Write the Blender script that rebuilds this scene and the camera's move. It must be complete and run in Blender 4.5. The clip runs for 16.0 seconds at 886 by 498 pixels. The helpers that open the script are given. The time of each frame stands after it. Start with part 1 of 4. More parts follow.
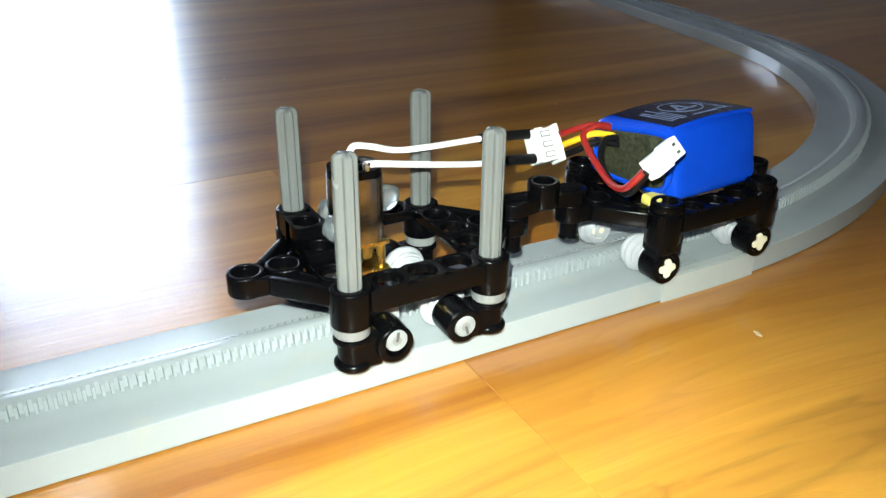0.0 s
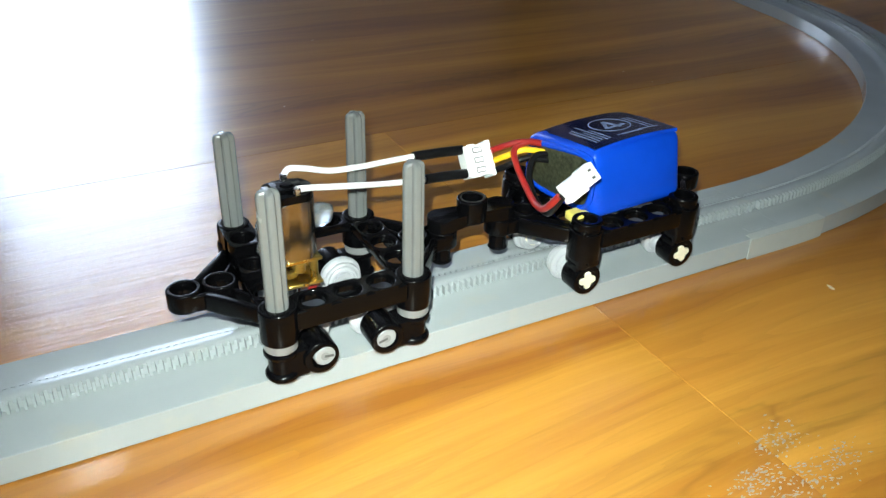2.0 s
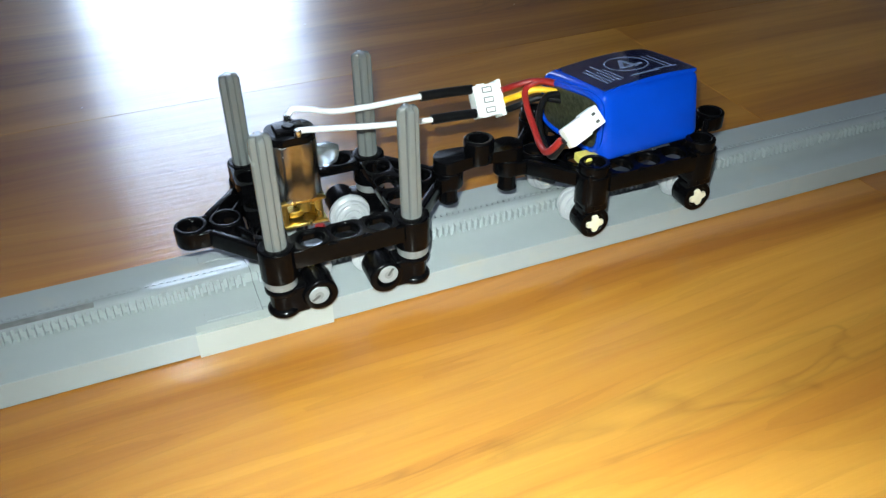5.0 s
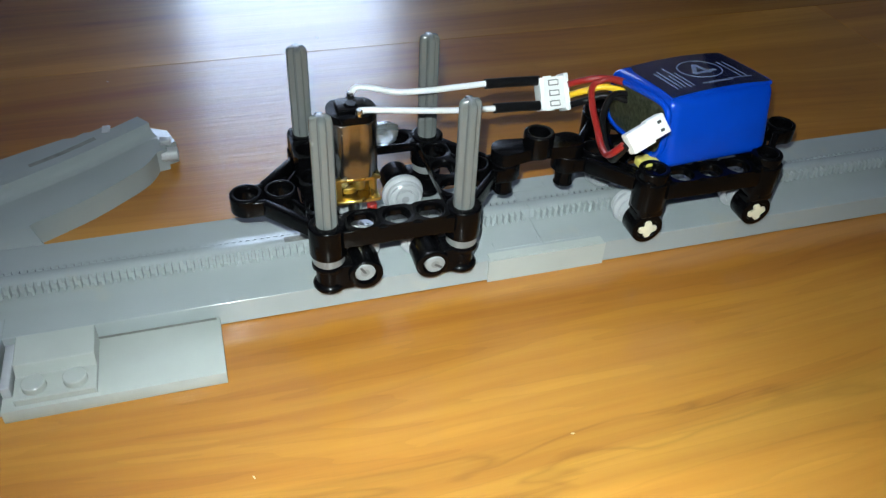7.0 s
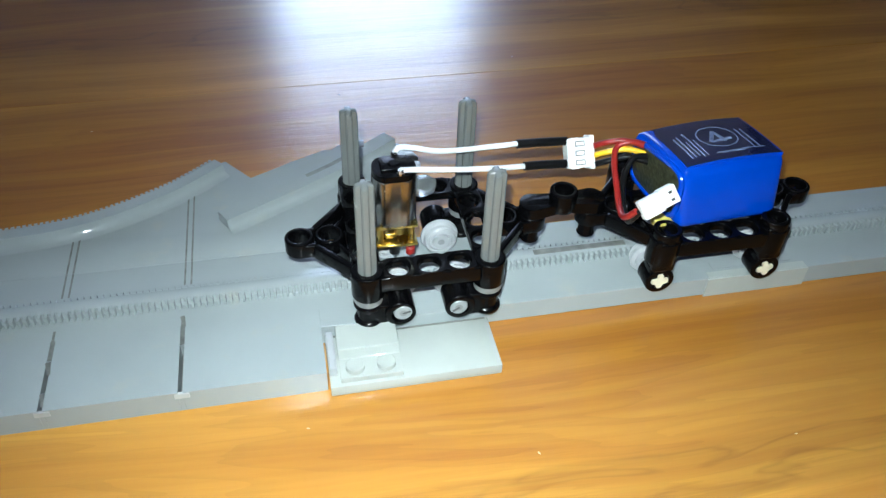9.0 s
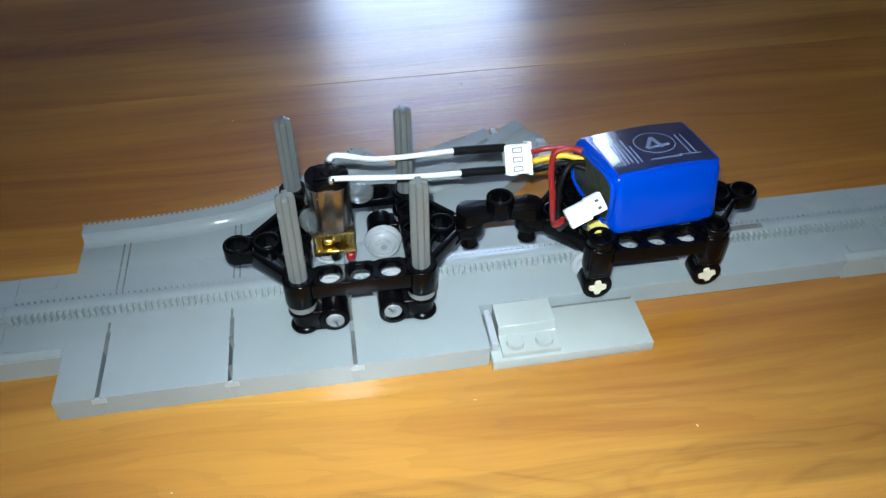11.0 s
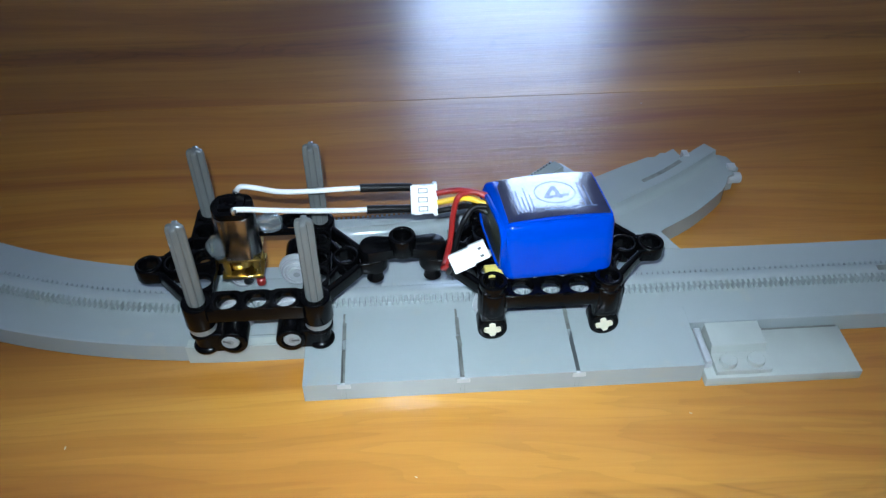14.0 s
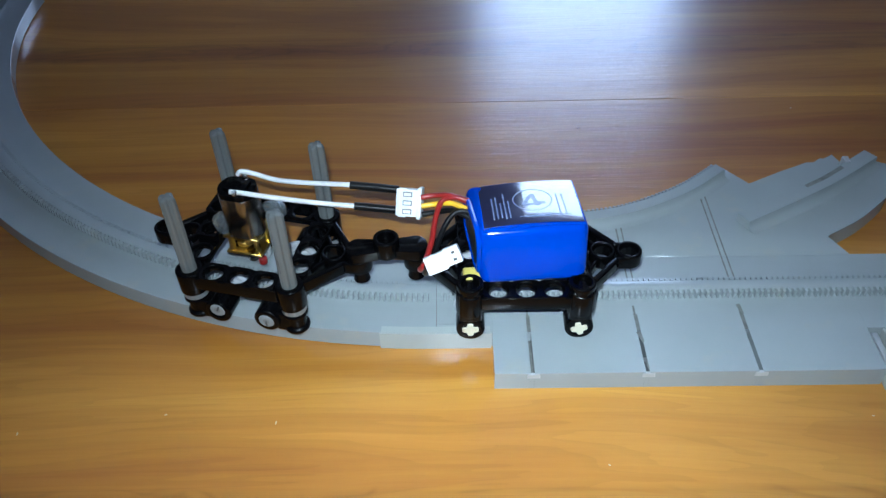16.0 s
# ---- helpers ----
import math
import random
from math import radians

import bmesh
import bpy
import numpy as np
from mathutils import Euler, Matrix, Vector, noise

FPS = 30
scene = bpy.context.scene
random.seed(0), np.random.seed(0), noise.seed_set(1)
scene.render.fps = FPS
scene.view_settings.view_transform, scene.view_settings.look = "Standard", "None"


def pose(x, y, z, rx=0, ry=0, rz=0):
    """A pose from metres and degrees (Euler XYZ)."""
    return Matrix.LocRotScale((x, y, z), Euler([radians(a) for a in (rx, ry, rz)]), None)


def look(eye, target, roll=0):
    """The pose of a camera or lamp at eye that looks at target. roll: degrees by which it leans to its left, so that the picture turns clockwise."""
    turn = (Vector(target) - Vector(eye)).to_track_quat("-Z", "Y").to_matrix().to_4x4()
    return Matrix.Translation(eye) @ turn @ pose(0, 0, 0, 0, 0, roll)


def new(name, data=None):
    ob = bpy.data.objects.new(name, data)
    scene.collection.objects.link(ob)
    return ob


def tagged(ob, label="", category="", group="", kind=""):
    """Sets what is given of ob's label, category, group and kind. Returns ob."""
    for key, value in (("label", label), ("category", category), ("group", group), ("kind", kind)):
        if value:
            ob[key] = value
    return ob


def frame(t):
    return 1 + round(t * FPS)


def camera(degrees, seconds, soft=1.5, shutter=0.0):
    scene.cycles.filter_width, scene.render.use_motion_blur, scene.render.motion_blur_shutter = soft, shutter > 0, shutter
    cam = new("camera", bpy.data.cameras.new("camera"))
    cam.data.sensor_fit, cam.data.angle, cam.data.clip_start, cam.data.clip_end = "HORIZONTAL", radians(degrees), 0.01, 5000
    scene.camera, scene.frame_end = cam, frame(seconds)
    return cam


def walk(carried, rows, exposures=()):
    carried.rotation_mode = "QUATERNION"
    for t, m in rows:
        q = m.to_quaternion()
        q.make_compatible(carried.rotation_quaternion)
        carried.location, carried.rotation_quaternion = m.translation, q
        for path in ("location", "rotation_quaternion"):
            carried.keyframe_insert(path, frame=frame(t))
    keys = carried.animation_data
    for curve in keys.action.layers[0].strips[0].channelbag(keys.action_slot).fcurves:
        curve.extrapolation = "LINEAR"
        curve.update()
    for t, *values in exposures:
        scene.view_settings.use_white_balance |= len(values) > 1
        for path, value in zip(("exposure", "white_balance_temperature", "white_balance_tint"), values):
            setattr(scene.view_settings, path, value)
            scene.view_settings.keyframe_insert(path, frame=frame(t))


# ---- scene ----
# ---- camera ----
cam = camera(56.85, 16.0, soft=1.4)
# seconds, metres, degrees
PATH = [
    (0, 0.3425, -0.1472, 0.1017, 64.14, -0.57, -28.72),
    (0.5, 0.3309, -0.1504, 0.1056, 64.48, -0.87, -28.91),
    (1, 0.3219, -0.1548, 0.1095, 63.1, -1.15, -28.48),
    (1.5, 0.3089, -0.1555, 0.1164, 61.62, -1.15, -28.83),
    (2, 0.2949, -0.1582, 0.1234, 60.01, -1.43, -28.18),
    (2.5, 0.285, -0.1592, 0.1297, 58.81, -1.34, -27.71),
    (3, 0.2712, -0.1617, 0.1368, 57.19, -1.59, -26.55),
    (3.5, 0.2593, -0.1626, 0.1362, 56.71, -0.75, -25.88),
    (6, 0.1985, -0.1667, 0.1206, 52.95, -0.04, -20.48),
    (6.5, 0.1855, -0.1633, 0.1162, 52.8, -1.09, -19.28),
    (7, 0.1631, -0.1603, 0.1373, 50.66, -2.31, -16.44),
    (7.5, 0.1462, -0.1644, 0.1544, 50.42, -2.7, -14.71),
    (8, 0.1321, -0.1665, 0.1599, 49.85, -2.59, -13.59),
    (10.5, 0.0848, -0.1695, 0.1732, 47.43, -0.11, -9.42),
    (11, 0.0773, -0.171, 0.1732, 47.56, 0.2, -9.23),
    (11.5, 0.0688, -0.1717, 0.1721, 47.58, 0.09, -8.82),
    (12, 0.0635, -0.1729, 0.1743, 47.53, 0.18, -7.84),
    (12.5, 0.059, -0.1728, 0.1757, 47.51, 0.45, -7.13),
    (13, 0.0522, -0.1738, 0.1778, 47.64, 0.47, -6.65),
    (13.5, 0.0426, -0.1748, 0.1828, 47.5, -0.09, -5.06),
    (14, 0.0302, -0.1736, 0.1855, 47.46, 0.19, -3.62),
    (14.5, 0.0189, -0.1735, 0.1851, 47.22, 0.36, -2.73),
    (15, 0.0098, -0.1745, 0.1875, 46.77, 0.65, -1.71),
    (15.5, -0.0007, -0.175, 0.1919, 46.36, 0.71, -0.88),
    (16, -0.0097, -0.1799, 0.194, 47.05, 1.4, 0.24),
]
# the phone's own exposure and white balance on the way
EXPOSURES = [(0, 0.32, 7000, 10), (1.5, 0.34, 6950, 10), (3.0, 0.30, 6750, 10), (3.5, 0.28, 6700, 10), (5.5, 0.12, 6600, 10), (6.0, 0.06, 6550, 10),
             (6.5, -0.20, 6450, 10), (7.0, -0.22, 6500, 12), (7.5, 0.26, 6450, 10), (8.0, 0.37, 6400, 10), (9.5, 0.18, 6200, 11), (10.5, 0.07, 6100, 12),
             (11.5, 0.02, 6000, 13), (12.5, -0.04, 5900, 13), (14.0, -0.10, 5700, 13), (15.0, -0.07, 5600, 13), (16.0, -0.04, 5550, 13)]
walk(cam, [(t, pose(x, y, z, a, b, c)) for t, x, y, z, a, b, c in PATH], EXPOSURES)

# ---- light ----
world = bpy.data.worlds.new("world")
scene.world = world
world.use_nodes = True
wn = world.node_tree
sky = wn.nodes.new("ShaderNodeTexSky")
sky.sky_type, sky.sun_disc = "NISHITA", False
sky.sun_elevation, sky.sun_rotation = radians(12), radians(160)
wn.nodes["Background"].inputs[1].default_value = 0.08
wn.links.new(sky.outputs[0], wn.nodes["Background"].inputs[0])
scene.view_settings.exposure = 0.0

WINDOW_X0, WINDOW_X1, WINDOW_Z0, WINDOW_Z1, WALL_Y = 0.07, 1.06, 0.12, 2.10, 3.30
day = bpy.data.lights.new("window_daylight", "AREA")
day.shape, day.size, day.size_y = "RECTANGLE", WINDOW_X1 - WINDOW_X0 - 0.10, WINDOW_Z1 - WINDOW_Z0 - 0.10
day.energy, day.color = 41.0, (0.58, 0.74, 1.0)
day_ob = new("window_daylight", day)
day_ob.matrix_world = look(((WINDOW_X0 + WINDOW_X1) / 2, WALL_Y + 0.16, (WINDOW_Z0 + WINDOW_Z1) / 2),
                           ((WINDOW_X0 + WINDOW_X1) / 2, 0.0, (WINDOW_Z0 + WINDOW_Z1) / 2))
TORCH = 59000.0


# ---- materials ----
def mat(name, color, rough=0.4, metal=0.0, coat=0.0, vary=0.15, scale=60.0, bump=0.0, bump_scale=900.0,
        stain=None, trans=0.0, spec=0.5, layers=False):
    m = bpy.data.materials.new(name)
    m.use_nodes = True
    nt = m.node_tree
    b = nt.nodes["Principled BSDF"]
    b.inputs["Roughness"].default_value = rough
    b.inputs["Metallic"].default_value = metal
    b.inputs["Coat Weight"].default_value = coat
    b.inputs["Coat Roughness"].default_value = 0.08
    b.inputs["Transmission Weight"].default_value = trans
    b.inputs["Specular IOR Level"].default_value = spec
    tc = nt.nodes.new("ShaderNodeTexCoord")
    n1 = nt.nodes.new("ShaderNodeTexNoise")
    n1.inputs["Scale"].default_value, n1.inputs["Detail"].default_value = scale, 6.0
    nt.links.new(tc.outputs["Object"], n1.inputs["Vector"])
    ramp = nt.nodes.new("ShaderNodeMapRange")
    ramp.inputs[1].default_value, ramp.inputs[2].default_value = 0.3, 0.7
    ramp.inputs[3].default_value, ramp.inputs[4].default_value = 1.0 - vary, 1.0 + vary
    nt.links.new(n1.outputs[0], ramp.inputs[0])
    mul = nt.nodes.new("ShaderNodeVectorMath")
    mul.operation = "SCALE"
    mul.inputs[0].default_value = color[:3]
    nt.links.new(ramp.outputs[0], mul.inputs["Scale"])
    out = mul.outputs[0]
    if stain:
        n3 = nt.nodes.new("ShaderNodeTexNoise")
        n3.inputs["Scale"].default_value, n3.inputs["Detail"].default_value = scale * 3.1, 8.0
        nt.links.new(tc.outputs["Object"], n3.inputs["Vector"])
        r3 = nt.nodes.new("ShaderNodeMapRange")
        r3.inputs[1].default_value, r3.inputs[2].default_value = 0.60, 0.78
        nt.links.new(n3.outputs[0], r3.inputs[0])
        mx = nt.nodes.new("ShaderNodeMix")
        mx.data_type = "RGBA"
        mx.inputs[7].default_value = (*stain, 1)
        nt.links.new(r3.outputs[0], mx.inputs[0])
        nt.links.new(out, mx.inputs[6])
        out = mx.outputs[2]
    nt.links.new(out, b.inputs["Base Color"])
    rr = nt.nodes.new("ShaderNodeMapRange")
    rr.inputs[3].default_value, rr.inputs[4].default_value = max(rough - 0.06, 0.03), rough + 0.08
    nt.links.new(n1.outputs[0], rr.inputs[0])
    nt.links.new(rr.outputs[0], b.inputs["Roughness"])
    if bump:
        n2 = nt.nodes.new("ShaderNodeTexNoise")
        n2.inputs["Scale"].default_value, n2.inputs["Detail"].default_value = bump_scale, 4.0
        nt.links.new(tc.outputs["Object"], n2.inputs["Vector"])
        bp = nt.nodes.new("ShaderNodeBump")
        bp.inputs["Strength"].default_value, bp.inputs["Distance"].default_value = bump, 0.0004
        nt.links.new(n2.outputs[0], bp.inputs["Height"])
        nt.links.new(bp.outputs[0], b.inputs["Normal"])
        if layers:  # fine drag lines along the sides
            mp = nt.nodes.new("ShaderNodeMapping")
            mp.inputs["Scale"].default_value = (14.0, 14.0, 1100.0)
            nt.links.new(tc.outputs["Object"], mp.inputs["Vector"])
            n4 = nt.nodes.new("ShaderNodeTexNoise")
            n4.inputs["Scale"].default_value, n4.inputs["Detail"].default_value = 1.0, 3.0
            nt.links.new(mp.outputs[0], n4.inputs["Vector"])
            b4 = nt.nodes.new("ShaderNodeBump")
            b4.inputs["Strength"].default_value, b4.inputs["Distance"].default_value = 0.15, 0.00015
            nt.links.new(n4.outputs[0], b4.inputs["Height"])
            nt.links.new(bp.outputs[0], b4.inputs["Normal"])
            nt.links.new(b4.outputs[0], b.inputs["Normal"])
    return m


def wood_floor():
    """Glossy cherry laminate: grain runs along x, each plank shifted by its own random."""
    m = bpy.data.materials.new("laminate_floor")
    m.use_nodes = True
    nt = m.node_tree
    N, L = nt.nodes, nt.links
    b = N["Principled BSDF"]
    tc, info = N.new("ShaderNodeTexCoord"), N.new("ShaderNodeObjectInfo")
    comb = N.new("ShaderNodeCombineXYZ")
    mu = N.new("ShaderNodeMath")
    mu.operation, mu.inputs[1].default_value = "MULTIPLY", 37.0
    L.new(info.outputs["Random"], mu.inputs[0])
    for k in range(3):
        L.new(mu.outputs[0], comb.inputs[k])
    add = N.new("ShaderNodeVectorMath")
    L.new(tc.outputs["Object"], add.inputs[0])
    L.new(comb.outputs[0], add.inputs[1])

    def noise_at(sx, sy, scale, detail=5.0, rough=0.55, dist=0.0, where=None):
        mp = N.new("ShaderNodeMapping")
        mp.inputs["Scale"].default_value = (sx, sy, 1.0)
        L.new((where or add).outputs[0], mp.inputs["Vector"])
        n = N.new("ShaderNodeTexNoise")
        n.inputs["Scale"].default_value, n.inputs["Detail"].default_value = scale, detail
        n.inputs["Roughness"].default_value, n.inputs["Distortion"].default_value = rough, dist
        L.new(mp.outputs[0], n.inputs["Vector"])
        return n.outputs[0]

    # the grain wanders sideways, so that figure and lines flow round each other
    drift = noise_at(3.2, 7.0, 1.0, 2.0, 0.5)
    centred = N.new("ShaderNodeMath")
    centred.operation = "MULTIPLY_ADD"
    L.new(drift, centred.inputs[0])
    centred.inputs[1].default_value, centred.inputs[2].default_value = 0.06, -0.030
    side = N.new("ShaderNodeCombineXYZ")
    L.new(centred.outputs[0], side.inputs[1])
    flow = N.new("ShaderNodeVectorMath")
    L.new(add.outputs[0], flow.inputs[0])
    L.new(side.outputs[0], flow.inputs[1])
    figure = noise_at(2.0, 30.0, 1.6, 4.0, 0.5, 0.4, flow)
    grain = noise_at(5.0, 150.0, 2.2, 5.0, 0.6, 0.15, flow)
    pores = noise_at(8.0, 420.0, 4.0, 3.0, 0.6)
    emboss = noise_at(55.0, 760.0, 1.0, 2.0, 0.5)
    blotch = noise_at(1.6, 4.5, 2.6, 3.0)

    ramp = N.new("ShaderNodeValToRGB")
    e = ramp.color_ramp.elements
    e[0].position, e[0].color = 0.31, (0.245, 0.080, 0.0140, 1)
    e[1].position, e[1].color = 0.64, (0.50, 0.236, 0.036, 1)
    mid = e.new(0.49)
    mid.color = (0.380, 0.156, 0.0210, 1)
    mixv = N.new("ShaderNodeMath")
    mixv.operation = "MULTIPLY_ADD"
    L.new(grain, mixv.inputs[0])
    mixv.inputs[1].default_value = 0.20
    m2 = N.new("ShaderNodeMath")
    m2.operation, m2.inputs[1].default_value = "MULTIPLY", 0.78
    L.new(figure, m2.inputs[0])
    L.new(m2.outputs[0], mixv.inputs[2])
    L.new(mixv.outputs[0], ramp.inputs[0])
    # thin growth lines along the figure's contours
    rings = N.new("ShaderNodeMath")
    rings.operation, rings.inputs[1].default_value = "MULTIPLY", 17.0
    L.new(figure, rings.inputs[0])
    saw = N.new("ShaderNodeMath")
    saw.operation = "FRACT"
    L.new(rings.outputs[0], saw.inputs[0])
    line = N.new("ShaderNodeMapRange")
    line.interpolation_type = "SMOOTHSTEP"
    line.inputs[1].default_value, line.inputs[2].default_value = 0.55, 1.0
    line.inputs[3].default_value, line.inputs[4].default_value = 1.0, 0.92
    L.new(saw.outputs[0], line.inputs[0])
    # one narrow printed strip along each plank: darker, with bolder wandering lines
    pos = N.new("ShaderNodeSeparateXYZ")
    L.new(tc.outputs["Object"], pos.inputs[0])
    edges = []
    for lo_, hi_ in ((-0.0665, -0.0645), (-0.0800, -0.0820)):
        e_ = N.new("ShaderNodeMapRange")
        e_.inputs[1].default_value, e_.inputs[2].default_value = min(lo_, hi_), max(lo_, hi_)
        e_.inputs[3].default_value, e_.inputs[4].default_value = (1.0, 0.0) if hi_ > lo_ else (0.0, 1.0)
        L.new(pos.outputs[1], e_.inputs[0])
        edges.append(e_.outputs[0])
    strip = N.new("ShaderNodeMath")
    strip.operation = "MULTIPLY"
    L.new(edges[0], strip.inputs[0])
    L.new(edges[1], strip.inputs[1])
    tone = N.new("ShaderNodeMapRange")
    tone.inputs[3].default_value, tone.inputs[4].default_value = 1.0, 0.86
    L.new(strip.outputs[0], tone.inputs[0])
    knots = noise_at(16.0, 60.0, 1.0, 2.0, 0.5, 1.2)
    near = N.new("ShaderNodeMath")
    near.operation, near.inputs[1].default_value = "SUBTRACT", 0.52
    L.new(knots, near.inputs[0])
    gap = N.new("ShaderNodeMath")
    gap.operation = "ABSOLUTE"
    L.new(near.outputs[0], gap.inputs[0])
    vein = N.new("ShaderNodeMapRange")
    vein.inputs[1].default_value, vein.inputs[2].default_value = 0.0, 0.05
    vein.inputs[3].default_value, vein.inputs[4].default_value = 0.80, 1.0
    L.new(gap.outputs[0], vein.inputs[0])
    veined = N.new("ShaderNodeMix")
    veined.inputs[2].default_value = 1.0
    L.new(strip.outputs[0], veined.inputs[0])
    L.new(vein.outputs[0], veined.inputs[3])
    marks = N.new("ShaderNodeMath")
    marks.operation = "MULTIPLY"
    L.new(tone.outputs[0], marks.inputs[0])
    L.new(veined.outputs[0], marks.inputs[1])
    hs = N.new("ShaderNodeHueSaturation")
    r = N.new("ShaderNodeMapRange")
    r.inputs[1].default_value, r.inputs[2].default_value, r.inputs[3].default_value, r.inputs[4].default_value = 0.3, 0.7, 0.84, 1.14
    L.new(blotch, r.inputs[0])
    both = N.new("ShaderNodeMath")
    both.operation = "MULTIPLY"
    L.new(r.outputs[0], both.inputs[0])
    L.new(line.outputs[0], both.inputs[1])
    value = N.new("ShaderNodeMath")
    value.operation = "MULTIPLY"
    L.new(both.outputs[0], value.inputs[0])
    L.new(marks.outputs[0], value.inputs[1])
    L.new(value.outputs[0], hs.inputs["Value"])
    L.new(ramp.outputs[0], hs.inputs["Color"])
    L.new(hs.outputs[0], b.inputs["Base Color"])
    rr = N.new("ShaderNodeMapRange")
    rr.inputs[3].default_value, rr.inputs[4].default_value = 0.055, 0.115
    L.new(pores, rr.inputs[0])
    L.new(rr.outputs[0], b.inputs["Roughness"])
    b.inputs["Specular IOR Level"].default_value = 0.65
    b.inputs["Coat Weight"].default_value, b.inputs["Coat Roughness"].default_value = 0.6, 0.30
    bp = N.new("ShaderNodeBump")
    bp.inputs["Strength"].default_value, bp.inputs["Distance"].default_value = 0.15, 0.0004
    L.new(pores, bp.inputs["Height"])
    bg = N.new("ShaderNodeBump")
    bg.inputs["Strength"].default_value, bg.inputs["Distance"].default_value = 0.10, 0.0004
    L.new(grain, bg.inputs["Height"])
    L.new(bp.outputs[0], bg.inputs["Normal"])
    be = N.new("ShaderNodeBump")
    be.inputs["Strength"].default_value, be.inputs["Distance"].default_value = 0.24, 0.0004
    L.new(emboss, be.inputs["Height"])
    L.new(bg.outputs[0], be.inputs["Normal"])
    L.new(be.outputs[0], b.inputs["Normal"])
    return m


def glow(name, color, strength):
    m = bpy.data.materials.new(name)
    m.use_nodes = True
    b = m.node_tree.nodes["Principled BSDF"]
    b.inputs["Base Color"].default_value = (0.8, 0.8, 0.7, 1)
    b.inputs["Emission Color"].default_value = (*color, 1)
    b.inputs["Emission Strength"].default_value = strength
    return m


FLOOR = wood_floor()
# Unseen west and south walls, toned bluish grey to hold back bounced light.
DIMMED_WALL = mat("bounce_dimming_wall", (0.30, 0.31, 0.35), 0.85, vary=0.06, scale=3.0, bump=0.2, bump_scale=200)
# Unseen window wall, whitened to lift the sheen on the far floor.
WHITE_WALL = mat("sheen_lifting_wall", (0.70, 0.71, 0.76), 0.85, vary=0.05, scale=3.0, bump=0.2, bump_scale=200)
# Unseen east wall, darkened so the floor on the right reflects less.
DARK_WALL = mat("darkened_unseen_wall", (0.050, 0.040, 0.034), 0.6, vary=0.15, scale=3.0, bump=0.2, bump_scale=60)
CEILING = mat("ceiling_paint", (0.66, 0.66, 0.68), 0.9, vary=0.04, scale=3.0)
FRAME_WHITE = mat("window_paint", (0.75, 0.75, 0.73), 0.4, vary=0.05)
TRACK = mat("old_grey_plastic", (0.278, 0.303, 0.310), 0.085, vary=0.05, scale=30.0, bump=0.03, bump_scale=1300, stain=(0.31, 0.312, 0.285), layers=True)
TRACK_EDGE = mat("grey_splice_plastic", (0.335, 0.352, 0.335), 0.08, vary=0.06, scale=60.0, bump=0.05, bump_scale=700)
# Dark grey for grime chips and for shade painted into grooves and slots.
GROOVE = mat("grime_and_groove_shade", (0.12, 0.12, 0.11), 0.5, vary=0.35, scale=300.0)
BLACK = mat("glossy_black_plastic", (0.0016, 0.0016, 0.0019), 0.19, vary=0.2, bump=0.04, bump_scale=900, spec=0.11)
AXLE = mat("dark_grey_plastic", (0.122, 0.128, 0.126), 0.24, vary=0.04, scale=80, bump=0.04, bump_scale=900)
LIGHT_GREY = mat("light_grey_plastic", (0.34, 0.35, 0.365), 0.30, vary=0.08, scale=200)
BUSH = mat("bush_grey_plastic", (0.165, 0.17, 0.17), 0.30, vary=0.08, scale=200)
PIN = mat("pale_pin_plastic", (0.22, 0.23, 0.235), 0.35, vary=0.10, scale=300)
TAN = mat("tan_axle_plastic", (0.66, 0.60, 0.44), 0.35, vary=0.08, scale=300)
STEEL = mat("motor_steel", (0.30, 0.29, 0.275), 0.24, metal=1.0, vary=0.35, scale=160, bump=0.2, bump_scale=300)
BRASS = mat("brass", (0.62, 0.45, 0.13), 0.27, metal=1.0, vary=0.2, scale=200)
SOLDER = mat("solder", (0.60, 0.60, 0.60), 0.25, metal=1.0, vary=0.2, scale=800)
GLUE = mat("hot_glue", (0.50, 0.55, 0.56), 0.16, vary=0.10, scale=300, bump=0.6, bump_scale=420, trans=0.85)
BLUE = mat("blue_shrink_wrap", (0.0003, 0.046, 0.44), 0.14, coat=0.0, spec=0.30, vary=0.10, scale=90, bump=0.22, bump_scale=160)
NAVY = mat("navy_label_film", (0.006, 0.010, 0.045), 0.07, coat=1.0, vary=0.3, scale=120, bump=0.45, bump_scale=70, spec=1.0)
NAVY.node_tree.nodes["Principled BSDF"].inputs["IOR"].default_value = 1.85
INK = mat("pale_label_ink", (0.16, 0.20, 0.32), 0.12, vary=0.3, scale=500)
CELL = mat("dark_fibre_tape", (0.030, 0.034, 0.020), 0.35, vary=0.8, scale=900, bump=0.5, bump_scale=900)
WHITE = mat("white_housing_plastic", (0.78, 0.79, 0.77), 0.38, vary=0.05, scale=300)
WIRE_WHITE = mat("white_wire", (0.74, 0.74, 0.74), 0.42, vary=0.06, scale=300)
WIRE_RED = mat("red_wire", (0.27, 0.013, 0.010), 0.35, vary=0.1, scale=300)
WIRE_YELLOW = mat("yellow_wire", (0.85, 0.50, 0.02), 0.35, vary=0.08, scale=300)
WIRE_BLACK = mat("black_sleeve", (0.005, 0.005, 0.0055), 0.38, vary=0.2, scale=400, spec=0.18)
SLOT = mat("dark_slot", (0.05, 0.05, 0.05), 0.5, vary=0.2, scale=600)
TAPE = mat("yellow_tape", (0.62, 0.52, 0.12), 0.28, vary=0.12, scale=200)
SMEAR = mat("dried_smear", (0.24, 0.21, 0.19), 0.7, vary=0.2, scale=900)
